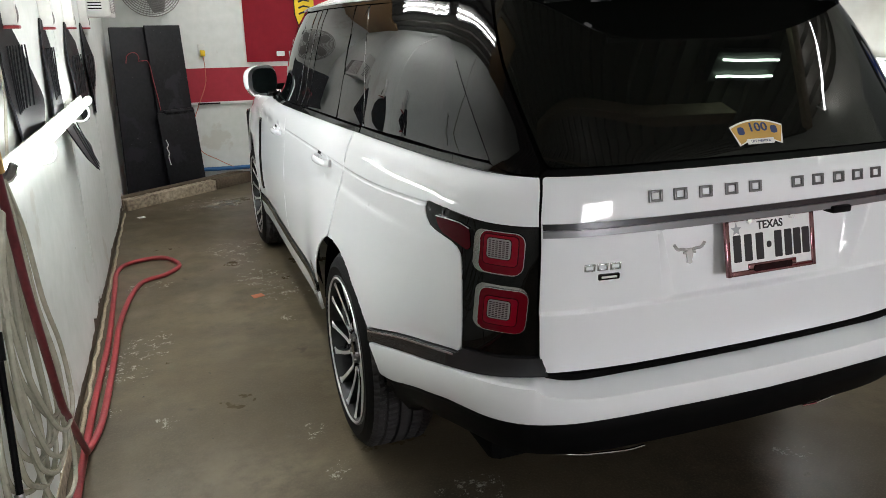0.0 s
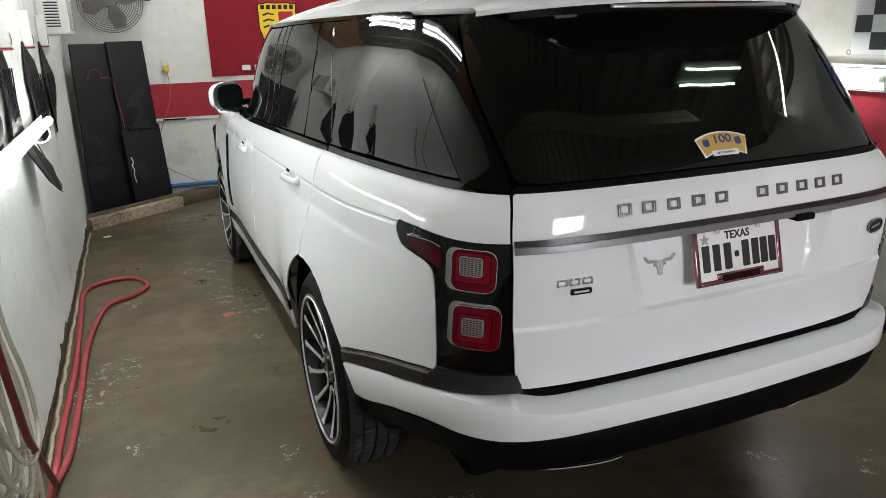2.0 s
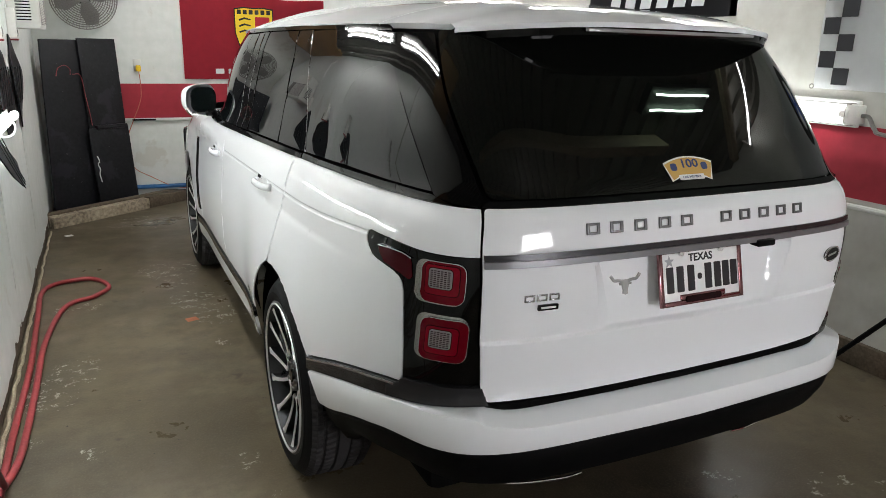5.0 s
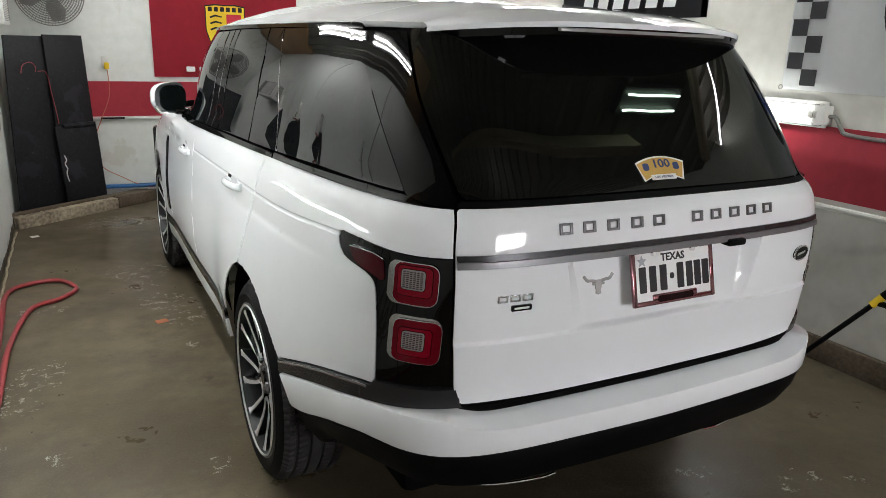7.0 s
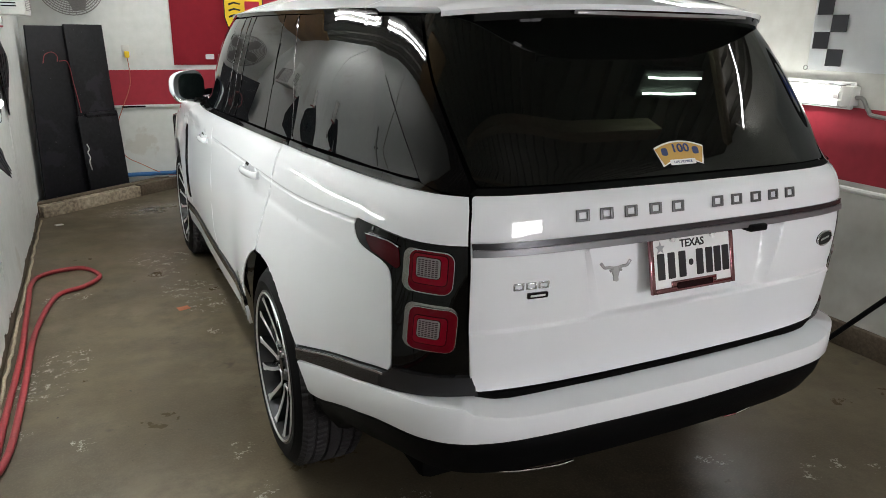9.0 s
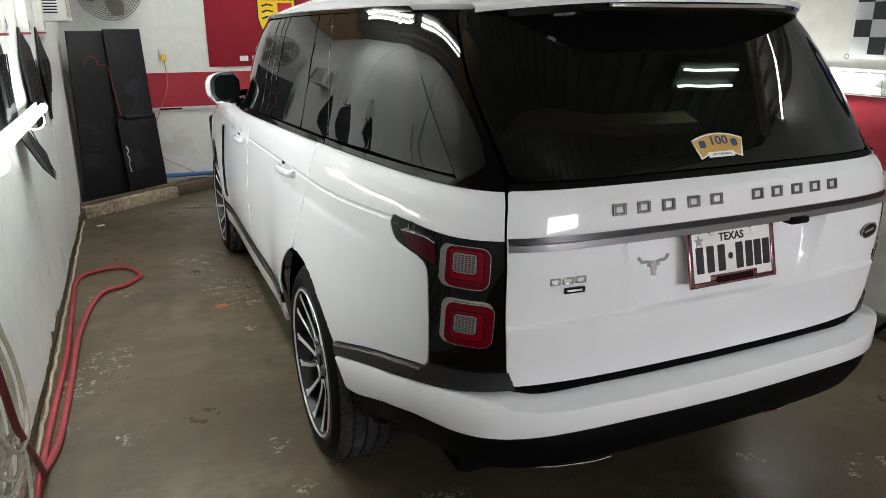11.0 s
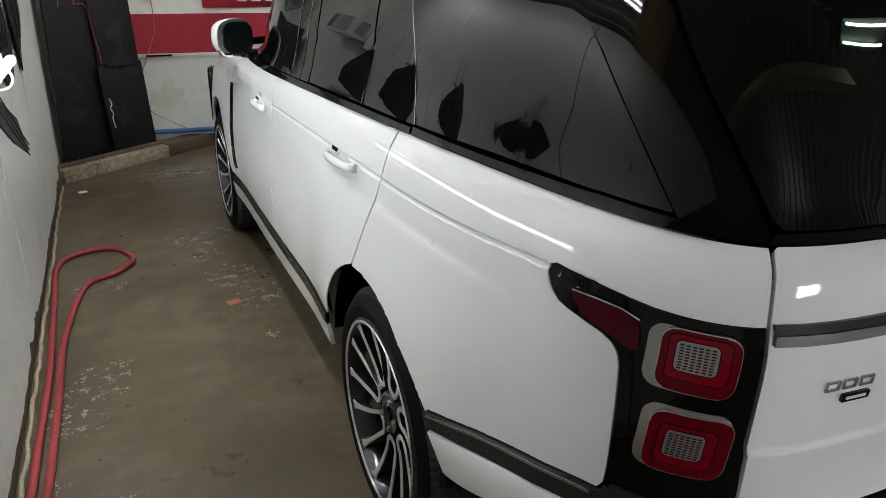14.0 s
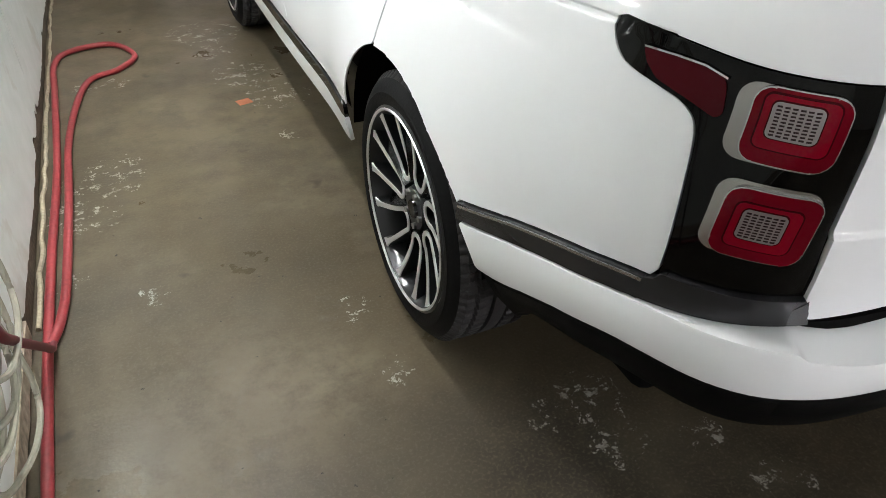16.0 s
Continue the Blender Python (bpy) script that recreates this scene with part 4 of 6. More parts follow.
def split_spoke(face, turn, hand):
    """A spoke of two arms that meet in a round turn near the hub and spread to the rim: the thin cut front, or the deep dark body."""
    arm = [(0.118 + 0.168 * q, 0.0330 + 0.037 * q ** 1.3, 0.0165 + 0.003 * q + 0.45 * max(q - 0.70, 0) ** 2.1, q) for q in [k / 12 for k in range(12, -1, -1)]]
    line = [(u, v, w, q) for u, v, w, q in arm]
    line += [(0.118 - 0.0330 * math.sin(math.pi * k / 12), 0.0330 * math.cos(math.pi * k / 12), 0.0165, 0.0) for k in range(1, 12)]
    line += [(u, -v, w, q) for u, v, w, q in arm[::-1]]
    spots = []
    for u, v, w, q in line:
        a = turn + hand * 0.15 * q ** 0.8
        spots.append((Vector((0, u * math.cos(a) - v * math.sin(a), u * math.sin(a) + v * math.cos(a))), w, 0.090 + 0.034 * q ** 1.2))
    bm, rows = bmesh.new(), []
    for i, (p, w, dish) in enumerate(spots):
        d = (spots[min(i + 1, len(spots) - 1)][0] - spots[max(i - 1, 0)][0]).normalized()
        side = Vector((0, -d.z, d.y))
        h = w / 2
        if face:
            xs = [(-h * 0.86, dish - 0.003), (-h * 0.78, dish + 0.0008), (h * 0.78, dish + 0.0008), (h * 0.86, dish - 0.003)]
        else:
            xs = [(-h, dish - 0.003), (h, dish - 0.003), (h * 1.15, dish - 0.060), (-h * 1.15, dish - 0.060)]
        rows.append([bm.verts.new(p + side * c + Vector((-x, 0, 0))) for c, x in xs])
    for p, q in zip(rows, rows[1:]):
        for j in range(4):
            bm.faces.new((p[j], p[(j + 1) % 4], q[(j + 1) % 4], q[j]))
    bm.faces.new(rows[0])
    bm.faces.new(rows[-1])
    bmesh.ops.recalc_face_normals(bm, faces=bm.faces)
    return bm

def spoke_web(t, hand):
    """A sloping blade in the gap between two pairs of arms, sunk deeper on one side."""
    bm = bmesh.new()
    rows = []
    for k in range(11):
        q = k / 10
        r, a = 0.082 + 0.175 * q, t + hand * 0.06 * math.sin(math.pi * q * 0.85)
        rows.append([bm.verts.new((-(0.092 + 0.018 * q - 0.022 * (1 + u * hand) - 0.030 * q ** 4), r * math.cos(a + u * 0.17), r * math.sin(a + u * 0.17))) for u in (-1, -0.5, 0, 0.5, 1)])
    for p, q in zip(rows, rows[1:]):
        for j in range(4):
            bm.faces.new((p[j], p[j + 1], q[j + 1], q[j]))
    bmesh.ops.solidify(bm, geom=bm.faces[:], thickness=0.006)
    bmesh.ops.recalc_face_normals(bm, faces=bm.faces)
    return bm

def wheel(at, spin, hand=1):
    base = new("wheel", None)
    base.parent = car
    tagged(base, "alloy wheel with curved split spokes and a low black tyre")
    base.empty_display_size = 0.1
    tyre = part("tyre", tyre_mesh(bmesh.new(), False), RUBBER, base, "black low-profile tyre")
    part("tread", tyre_mesh(bmesh.new(), True), TREAD, tyre, "dusty dark grey tread with four grooves")
    part("rim", rim_mesh(bmesh.new()), RIM_DARK, base, "dark grey alloy rim")
    b = bmesh.new()
    pipe(b, [(-0.131, 0.2865 * math.cos(2 * math.pi * k / 64), 0.2865 * math.sin(2 * math.pi * k / 64)) for k in range(65)], 0.0045, 6, 0)
    part("rim_lip", b, RIM_CUT, base, "bright machined rim lip")
    for k in range(7):
        t = spin + k * 2 * math.pi / 7
        arm = part("spoke", split_spoke(False, t, hand), RIM_DARK, base, "dark grey split spoke")
        part("spoke_face", split_spoke(True, t, hand), RIM_CUT, arm, "bright machined spoke face")
        part("spoke_web", spoke_web(t + math.pi / 7 + hand * 0.06, hand), RIM_WEB, base, "sloping grey web beside the arms")
    b = bmesh.new()
    rod(b, (-0.030, 0, 0), (-0.090, 0, 0), 0.085, 32, 0.062)
    hub = part("hub", b, RIM_DARK, base)
    b = bmesh.new()
    rod(b, (-0.088, 0, 0), (-0.099, 0, 0), 0.030, 24, 0.026)
    part("centre_cap", b, GLOSS_BLACK, hub, "black centre cap")
    for k in range(5):
        a = spin + (k + 0.5) * 2 * math.pi / 5
        b = bmesh.new()
        rod(b, (-0.085, 0.052 * math.cos(a), 0.052 * math.sin(a)), (-0.100, 0.052 * math.cos(a), 0.052 * math.sin(a)), 0.010, 6)
        part("wheel_nut", b, GREY_METAL, hub, "grey wheel nut")
    b = bmesh.new()
    rod(b, (0.05, 0, 0), (0.02, 0, 0), 0.18, 40)
    part("brake_disc", b, GREY_METAL, base, "grey brake disc")
    base.matrix_basis = at
    return base

WHEEL_Z = 0.384
wheel(pose(-0.852, 1.166, WHEEL_Z), 0.075)
wheel(pose(-0.850, 4.085, WHEEL_Z), 1.1)
wheel(pose(0.856, 1.168, WHEEL_Z, 0, 0, 180), 0.2, -1)
wheel(pose(0.850, 4.085, WHEEL_Z, 0, 0, 180), 0.8, -1)
for sx in (-1, 1):
    for y in (1.22, 4.105):
        rows = []
        for k in range(25):
            a = radians(2 + 170 * k / 24)
            rows.append([(sx * x, y + 0.495 * math.cos(a), 0.385 + 0.455 * math.sin(a)) for x in (0.945, 0.8, 0.6, 0.5)])
        b = loft(rows, 4)
        part("wheel_well", b, VOID, car, "dark wheel arch liner")


# ---- tailgate badges, plate, sticker ----
def on_gate(x, z, out=0.004, spin=0.0):
    """A frame on the tailgate: x to the right, y up, z out of the sheet metal."""
    s = -x
    e = 0.01
    a, b = gate(s - e, z) - gate(s + e, z), gate(s, z + e) - gate(s, z - e)
    u = a.normalized()
    n = u.cross(b).normalized()
    w = n.cross(u)
    m = Matrix((u, w, n)).transposed().to_4x4()
    return Matrix.Translation(gate(s, z) + n * out) @ m @ pose(0, 0, 0, 0, 0, spin)

badge = new("lettering_blocks", None)
badge.parent = car
badge.empty_display_size = 0.1
tagged(badge, "row of dark metal badge blocks")
for k, x in enumerate((-0.395, -0.318, -0.236, -0.150, -0.068, 0.086, 0.164, 0.246, 0.324, 0.402)):
    b, m = bmesh.new(), on_gate(x, 1.183, 0.0)
    for lo, hi in (((-0.020, -0.0155), (-0.0125, 0.0155)), ((0.0125, -0.0155), (0.020, 0.0155)), ((-0.0125, 0.0085), (0.0125, 0.0155)), ((-0.0125, -0.0155), (0.0125, -0.0085))):
        box(b, (*lo, 0.0), (*hi, 0.006), 0.001, m)
    part("badge_block", b, LETTER, badge)
trio = new("model_badge", None)
trio.parent = car
trio.empty_display_size = 0.1
tagged(trio, "three open silver badge blocks")
SILVER_BADGE = mat("silver_badge", (0.45, 0.45, 0.46), 0.2, metal=0.75)
for x in (-0.036, 0.0, 0.036):
    b, m = bmesh.new(), on_gate(-0.534, 1.012, 0.0)
    for lo, hi in (((-0.015, -0.0095), (-0.0105, 0.0095)), ((0.0105, -0.0095), (0.015, 0.0095)), ((-0.0105, 0.0055), (0.0105, 0.0095)), ((-0.0105, -0.0095), (0.0105, -0.0055))):
        box(b, (x + lo[0], lo[1], 0.0), (x + hi[0], hi[1], 0.004), 0.0008, m)
    part("badge_block", b, SILVER_BADGE, trio)
b = slab(bmesh.new(), rounded(0.060, 0.016, 0.003, 3), 0.005, on_gate(-0.513, 0.984, 0.0))
small = part("model_badge", b, GLOSS_BLACK, car, "small black model badge bar")
part("badge_line", slab(bmesh.new(), rounded(0.044, 0.0055, 0.002, 2), 0.001, on_gate(-0.513, 0.984, 0.005)), PLASTIC_WHITE, small, "pale bar across the badge")
b = slab(bmesh.new(), [(0.042 * math.cos(k * math.pi / 16), 0.024 * math.sin(k * math.pi / 16)) for k in range(32)], 0.006, on_gate(0.602, 1.014, 0.0))
oval = part("oval_badge", b, GLOSS_BLACK, car, "black oval badge with a silver rim")
b = pipe(bmesh.new(), [on_gate(0.602, 1.014, 0.006) @ Vector((0.042 * math.cos(k * math.pi / 16), 0.024 * math.sin(k * math.pi / 16), 0)) for k in range(33)], 0.0025, 6, 0)
part("rim", b, CHROME, oval)
part("emblem_bar", slab(bmesh.new(), rounded(0.05, 0.008, 0.003, 2), 0.001, on_gate(0.602, 1.014, 0.006, 8)), CHROME, oval)
# steer's-head emblem
m = on_gate(-0.248, 1.010, 0.0) @ Matrix.Scale(0.8, 4)
HEAD = [(-0.016, 0.016), (0.016, 0.016), (0.014, -0.004), (0.009, -0.022), (0.010, -0.034), (0, -0.038), (-0.010, -0.034), (-0.009, -0.022), (-0.014, -0.004)]
b = slab(bmesh.new(), HEAD, 0.006, m)
for sx in (-1, 1):
    pipe(b, [m @ Vector((sx * x, y, 0.003)) for x, y in ((0.010, 0.010), (0.030, 0.014), (0.048, 0.016), (0.062, 0.032))], 0.0045, 8, 5)
    pipe(b, [m @ Vector((sx * x, y, 0.003)) for x, y in ((0.013, 0.003), (0.024, 0.001))], 0.004, 6, 2)
part("steer_emblem", b, mat("satin_chrome", (0.62, 0.62, 0.63), 0.25, metal=0.65), car, "chrome longhorn steer-head emblem")

# number plate
PM = on_gate(0.0, 1.015, 0.034) @ pose(0, 0, 0, -6, 0, 0)
plate = new("number_plate", None)
plate.parent = car
plate.empty_display_size = 0.1
tagged(plate, "white number plate in a chrome frame")
part("plate_sheet", slab(bmesh.new(), rounded(0.300, 0.148, 0.008), 0.002, PM), PLATE, plate)
b = bmesh.new()
for lo, hi in (((-0.1575, -0.080, -0.004), (-0.144, 0.080, 0.006)), ((0.144, -0.080, -0.004), (0.1575, 0.080, 0.006)), ((-0.144, 0.070, -0.004), (0.144, 0.080, 0.006)), ((-0.144, -0.080, -0.004), (0.144, -0.066, 0.006)), ((-0.085, -0.066, -0.004), (0.085, -0.050, 0.006))):
    box(b, lo, hi, 0.002, PM)
part("plate_frame", b, GARNET, plate, "chrome plate frame")
b = words("TEXAS", 0.031, 0.0006, 0.0008)
bmesh.ops.transform(b, matrix=PM @ Matrix.Translation((0.0, 0.052, 0.0025)), verts=b.verts)
part("state_name", b, PLATE_BLACK, plate)
for k, x in enumerate((-0.118, -0.080, -0.040, 0.026, 0.062, 0.094, 0.126)):
    part("plate_bar", slab(bmesh.new(), rounded(0.026, 0.074, 0.003, 2), 0.0012, PM @ Matrix.Translation((x, -0.005, 0.002))), PLATE_BLACK, plate)
part("plate_bar", slab(bmesh.new(), rounded(0.016, 0.018, 0.006, 2), 0.0012, PM @ Matrix.Translation((-0.007, -0.003, 0.002))), PLATE_BLACK, plate)
STAR = [((0.018 if k % 2 == 0 else 0.008) * math.sin(k * math.pi / 5), (0.018 if k % 2 == 0 else 0.008) * math.cos(k * math.pi / 5)) for k in range(10)]
part("plate_star", slab(bmesh.new(), STAR, 0.0012, PM @ Matrix.Translation((-0.118, 0.048, 0.002))), mat("plate_grey", (0.35, 0.36, 0.38), 0.4), plate)
part("frame_label", slab(bmesh.new(), rounded(0.135, 0.018, 0.006, 3), 0.002, PM @ Matrix.Translation((0, -0.064, 0.006))), GLOSS_BLACK, plate, "black bar on the frame")
for x in (-0.075, 0.075):
    b = bmesh.new()
    rod(b, PM @ Vector((x, 0.068, 0.002)), PM @ Vector((x, 0.068, 0.010)), 0.008, 14)
    part("plate_screw", b, CHROME, plate)

# sticker on the rear glass
def on_glass(x, z):
    s, e = -x, 0.01
    a, b = rear_glass(s - e, z) - rear_glass(s + e, z), rear_glass(s, z + e) - rear_glass(s, z - e)
    u = a.normalized()
    n = u.cross(b).normalized()
    return Matrix.Translation(rear_glass(s, z) + n * 0.002) @ Matrix((u, n.cross(u), n)).transposed().to_4x4()

SM = on_glass(0.0, 1.313) @ Matrix.Diagonal((1.05, 0.82, 1, 1))
ARCH = [(x, 0.040 - 3.2 * x * x) for x in [-0.085 + 0.17 * k / 14 for k in range(15)]]
def fan_shape(grow):
    top = [(x * (1 + grow * 6), y + grow) for x, y in ARCH]
    return top + [(0.066 + grow, -0.042 - grow), (0.045, -0.030 - grow), (0, -0.024 - grow), (-0.045, -0.030 - grow), (-0.066 - grow, -0.042 - grow)]
sticker = part("sticker", slab(bmesh.new(), fan_shape(0.006), 0.0006, SM), PAPER_WHITE, car, "gold and white arched window sticker")
part("sticker_gold", slab(bmesh.new(), fan_shape(0.0), 0.0006, SM @ Matrix.Translation((0, 0, 0.0006))), GOLD, sticker)
b = words("100", 0.044, 0.0004, 0.0008)
bmesh.ops.transform(b, matrix=SM @ Matrix.Translation((0.002, 0.016, 0.002)), verts=b.verts)
part("sticker_number", b, NAVY, sticker)
part("sticker_ribbon", slab(bmesh.new(), rounded(0.090, 0.020, 0.003), 0.0006, SM @ Matrix.Translation((0, -0.034, 0.0014))), PAPER_WHITE, sticker)
b = words("LIFE MEMBER", 0.0115, 0.0003)
bmesh.ops.transform(b, matrix=SM @ Matrix.Translation((0, -0.034, 0.0024)), verts=b.verts)
part("sticker_words", b, NAVY, sticker)
for x in (-0.055, 0.055):
    part("sticker_mark", slab(bmesh.new(), rounded(0.022, 0.028, 0.008), 0.0005, SM @ Matrix.Translation((x, 0.006, 0.0014))), NAVY, sticker)


# ---- the garage ----
def setting(name, bm, material, label="", category=""):
    return tagged(put(name, bm, material), label, category, kind="structure")

WX, BACK, RX, REARW, TOP = -2.045, 6.50, 2.12, -3.6, 2.75
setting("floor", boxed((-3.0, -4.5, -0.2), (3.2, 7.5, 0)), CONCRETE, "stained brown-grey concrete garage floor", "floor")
setting("wall_left", boxed((WX - 0.15, REARW - 0.1, 0), (WX, BACK + 0.1, TOP)), WALL, "white painted board wall", "wall")
setting("wall_back", boxed((WX, BACK, 0), (RX, BACK + 0.15, TOP)), WALL, "white painted wall beyond the bonnet", "wall")
setting("wall_right", boxed((RX, REARW - 0.1, 0), (RX + 0.15, BACK + 0.15, TOP)), WALL_OFF, "off-white painted wall", "wall")
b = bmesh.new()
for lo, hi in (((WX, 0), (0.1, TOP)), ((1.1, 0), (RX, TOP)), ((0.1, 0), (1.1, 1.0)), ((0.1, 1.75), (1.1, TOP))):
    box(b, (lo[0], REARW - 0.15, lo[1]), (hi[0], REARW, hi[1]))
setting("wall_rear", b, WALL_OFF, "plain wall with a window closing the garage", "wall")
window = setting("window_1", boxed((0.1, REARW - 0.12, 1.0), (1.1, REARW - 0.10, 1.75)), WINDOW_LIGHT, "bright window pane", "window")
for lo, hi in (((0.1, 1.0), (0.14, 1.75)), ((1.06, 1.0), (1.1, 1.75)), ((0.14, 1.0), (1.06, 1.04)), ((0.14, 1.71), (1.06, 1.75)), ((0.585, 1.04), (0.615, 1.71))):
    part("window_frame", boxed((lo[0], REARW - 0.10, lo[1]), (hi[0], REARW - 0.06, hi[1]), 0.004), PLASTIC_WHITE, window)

def corrugated():
    """Ribbed sheet under the roof, its ribs running the length of the garage."""
    bm = bmesh.new()
    xs, x, prof = [], WX - 0.1, []
    while x < RX + 0.1:
        prof += [(x, 0.0), (x + 0.06, 0.0), (x + 0.075, 0.022), (x + 0.105, 0.022), (x + 0.12, 0.0)]
        x += 0.14
    a = [bm.verts.new((x, REARW - 0.1, TOP + z)) for x, z in prof]
    b = [bm.verts.new((x, BACK + 0.1, TOP + z)) for x, z in prof]
    for i in range(len(prof) - 1):
        bm.faces.new((a[i], b[i], b[i + 1], a[i + 1]))
    box(bm, (WX - 0.15, REARW - 0.15, TOP + 0.03), (RX + 0.15, BACK + 0.15, TOP + 0.1))
    return bm

tagged(put("ceiling", corrugated(), ZINC, angle=20), "ribbed grey metal sheet ceiling", "ceiling", kind="structure")
for y in (-2.2, -0.6, 1.0, 2.6, 4.2, 5.8):
    tagged(put("roof_beam", boxed((-1.25, y - 0.04, TOP - 0.14), (1.3, y + 0.04, TOP - 0.002), 0.004), LUMBER), "bare timber beam under the metal ceiling", "beam", "roof beams", kind="structure")
setting("wall_band_back", boxed((-1.62, BACK - 0.004, 0.865), (RX - 0.004, BACK, 1.206)), RED_WALL, "red painted band along the wall", "wall band")
setting("wall_band_right", boxed((RX - 0.004, REARW, 0.90), (RX, BACK - 0.004, 1.285)), RED_WALL, "red painted band along the wall", "wall band")
setting("trim_back", boxed((WX, BACK - 0.022, 0.835), (RX - 0.03, BACK, 0.862), 0.004), WALL, "white rail under the red band", "trim")

# timber at the foot of the walls
setting("baseboard_left", boxed((WX, 1.455, 0.0), (WX + 0.006, 5.52, 0.088), 0.002), DIRTY, "dirty timber strip at the foot of the wall", "baseboard")
b = boxed((WX, REARW, 0.018), (WX + 0.014, 1.45, 0.088))
bmesh.ops.subdivide_edges(b, edges=[e for e in b.edges if abs(e.verts[0].co.y - e.verts[1].co.y) > 1], cuts=60)
random.seed(5)
for v in b.verts:     # splintered along its foot
    v.co.z += random.uniform(-0.004, 0.010) if v.co.z < 0.05 else 0.0
    v.co.x += random.uniform(0.0, 0.004) if v.co.x > WX + 0.01 else 0.0
setting("baseboard_left_near", b, PALE_LUMBER, "pale splintered timber strip at the foot of the wall", "baseboard")
random.seed(3)
def ragged(lo, hi, z, depth):
    """The broken lower edge of the white wall board, hanging over the timber."""
    bm = bmesh.new()
    top, low = [], []
    n = int((hi - lo) / 0.04)
    for k in range(n + 1):
        y = lo + (hi - lo) * k / n
        cut = z + 0.012 * math.sin(y * 5) + random.uniform(-0.006, 0.006) + (0.035 if random.random() < 0.12 else 0)
        low.append((y, cut))
    rows = [[(WX + 0.0005, y, 0.30) for y, c in low], [(WX + 0.004, y, 0.20) for y, c in low], [(WX + 0.012, y, c) for y, c in low], [(WX, y, c) for y, c in low]]
    vs = [[bm.verts.new(p) for p in row] for row in rows]
    for a, b in zip(vs, vs[1:]):
        for k in range(n):
            bm.faces.new((a[k], a[k + 1], b[k + 1], b[k]))
    bmesh.ops.recalc_face_normals(bm, faces=bm.faces)
    return bm
setting("trim_wall_foot", ragged(REARW + 0.1, 5.5, 0.080, 0.02), WALL, "broken lower edge of the white wall board", "trim")
bead = [(WX + 0.024 + random.uniform(-0.005, 0.006), 1.50 + 0.073 * k, 0.006 + random.uniform(-0.002, 0.004)) for k in range(55)]
setting("trim_bead", piped(bead, 0.0085, 6, 3), CREAM, "cracked cream filler along the foot of the wall", "trim")
setting("baseboard_right", boxed((RX - 0.04, REARW, 0.0), (RX, BACK, 0.135), 0.006), DIRTY, "dirty timber strip at the foot of the wall", "baseboard")
TURN = 36.4          # degrees by which the timber lies across the corner
b = boxed((0, 0, 0), (1.02, 0.09, 0.105), 0.004)
for k in range(1, 48):
    bmesh.ops.bisect_plane(b, geom=b.verts[:] + b.edges[:] + b.faces[:], plane_co=(1.02 * k / 48, 0, 0), plane_no=(1, 0, 0))
bmesh.ops.bisect_plane(b, geom=b.verts[:] + b.edges[:] + b.faces[:], plane_co=(0, 0, 0.06), plane_no=(0, 0, 1))
random.seed(11)
for v in b.verts:     # split and chipped along its top edge
    if v.co.z > 0.05:
        v.co.z -= random.uniform(0, 0.006) + (0.022 if random.random() < 0.10 and v.co.y < 0.05 else 0)
        v.co.y += random.uniform(-0.004, 0.004)
kerb = put("timber_kerb", b, PALE_LUMBER)
kerb.matrix_basis = pose(-1.995, 5.555, 0.0, 0, 0, TURN)
tagged(kerb, "rough pale chipped timber plank laid across the floor corner", "timber plank")
b = boxed((-0.03, 0.092, 0), (1.62, 0.175, 0.118), 0.006)
sleeper = put("timber_sleeper", b, DIRTY)
sleeper.matrix_basis = pose(-1.995, 5.555, 0.0, 0, 0, TURN)
tagged(sleeper, "dark dirty timber behind the pale plank under the boards", "timber plank")
b = boxed((1.03, 0.004, 0), (1.60, 0.088, 0.112), 0.006)
stub = put("timber_stub", b, DIRTY)
stub.matrix_basis = pose(-1.995, 5.555, 0.0, 0, 0, TURN)
tagged(stub, "short dark timber butted to the pale plank", "timber plank")

# ---- lamps ----
def tube_lamp(name, a, b, r, label, holder=True, body=True):
    a, b = Vector(a), Vector(b)
    lamp = thing(name, label, "tube light")
    t = part("tube", rod(bmesh.new(), a, b, r, 16), TUBE, lamp, "lit white tube")
    d = (b - a).normalized()
    for p, q in ((a - d * 0.05, a), (b, b + d * 0.05)):
        part("end_cap", rod(bmesh.new(), p, q, r * 0.8, 16), PLASTIC_WHITE, lamp, "white end cap")
    return lamp

left_lamp = tube_lamp("wall_tube_light", (-1.978, 1.02, 1.20), (-1.965, 3.30, 1.208), 0.022, "long lit tube light held on the white wall by rings")
part("back_shell", boxed((WX + 0.036, 0.97, 1.170), (WX + 0.046, 3.35, 1.235), 0.004), PLASTIC_WHITE, left_lamp, "white backing channel")
for y in (1.62, 2.95):
    ring = [(-2.0, y + 0.0, 1.20)]
    b = piped([(WX + 0.062 + 0.050 * math.cos(radians(a)), y, 1.175 + 0.050 * math.sin(radians(a))) for a in range(0, 361, 20)], 0.006, 8, 2)
    part("holding_ring", b, PLASTIC_WHITE, left_lamp, "white plastic ring")

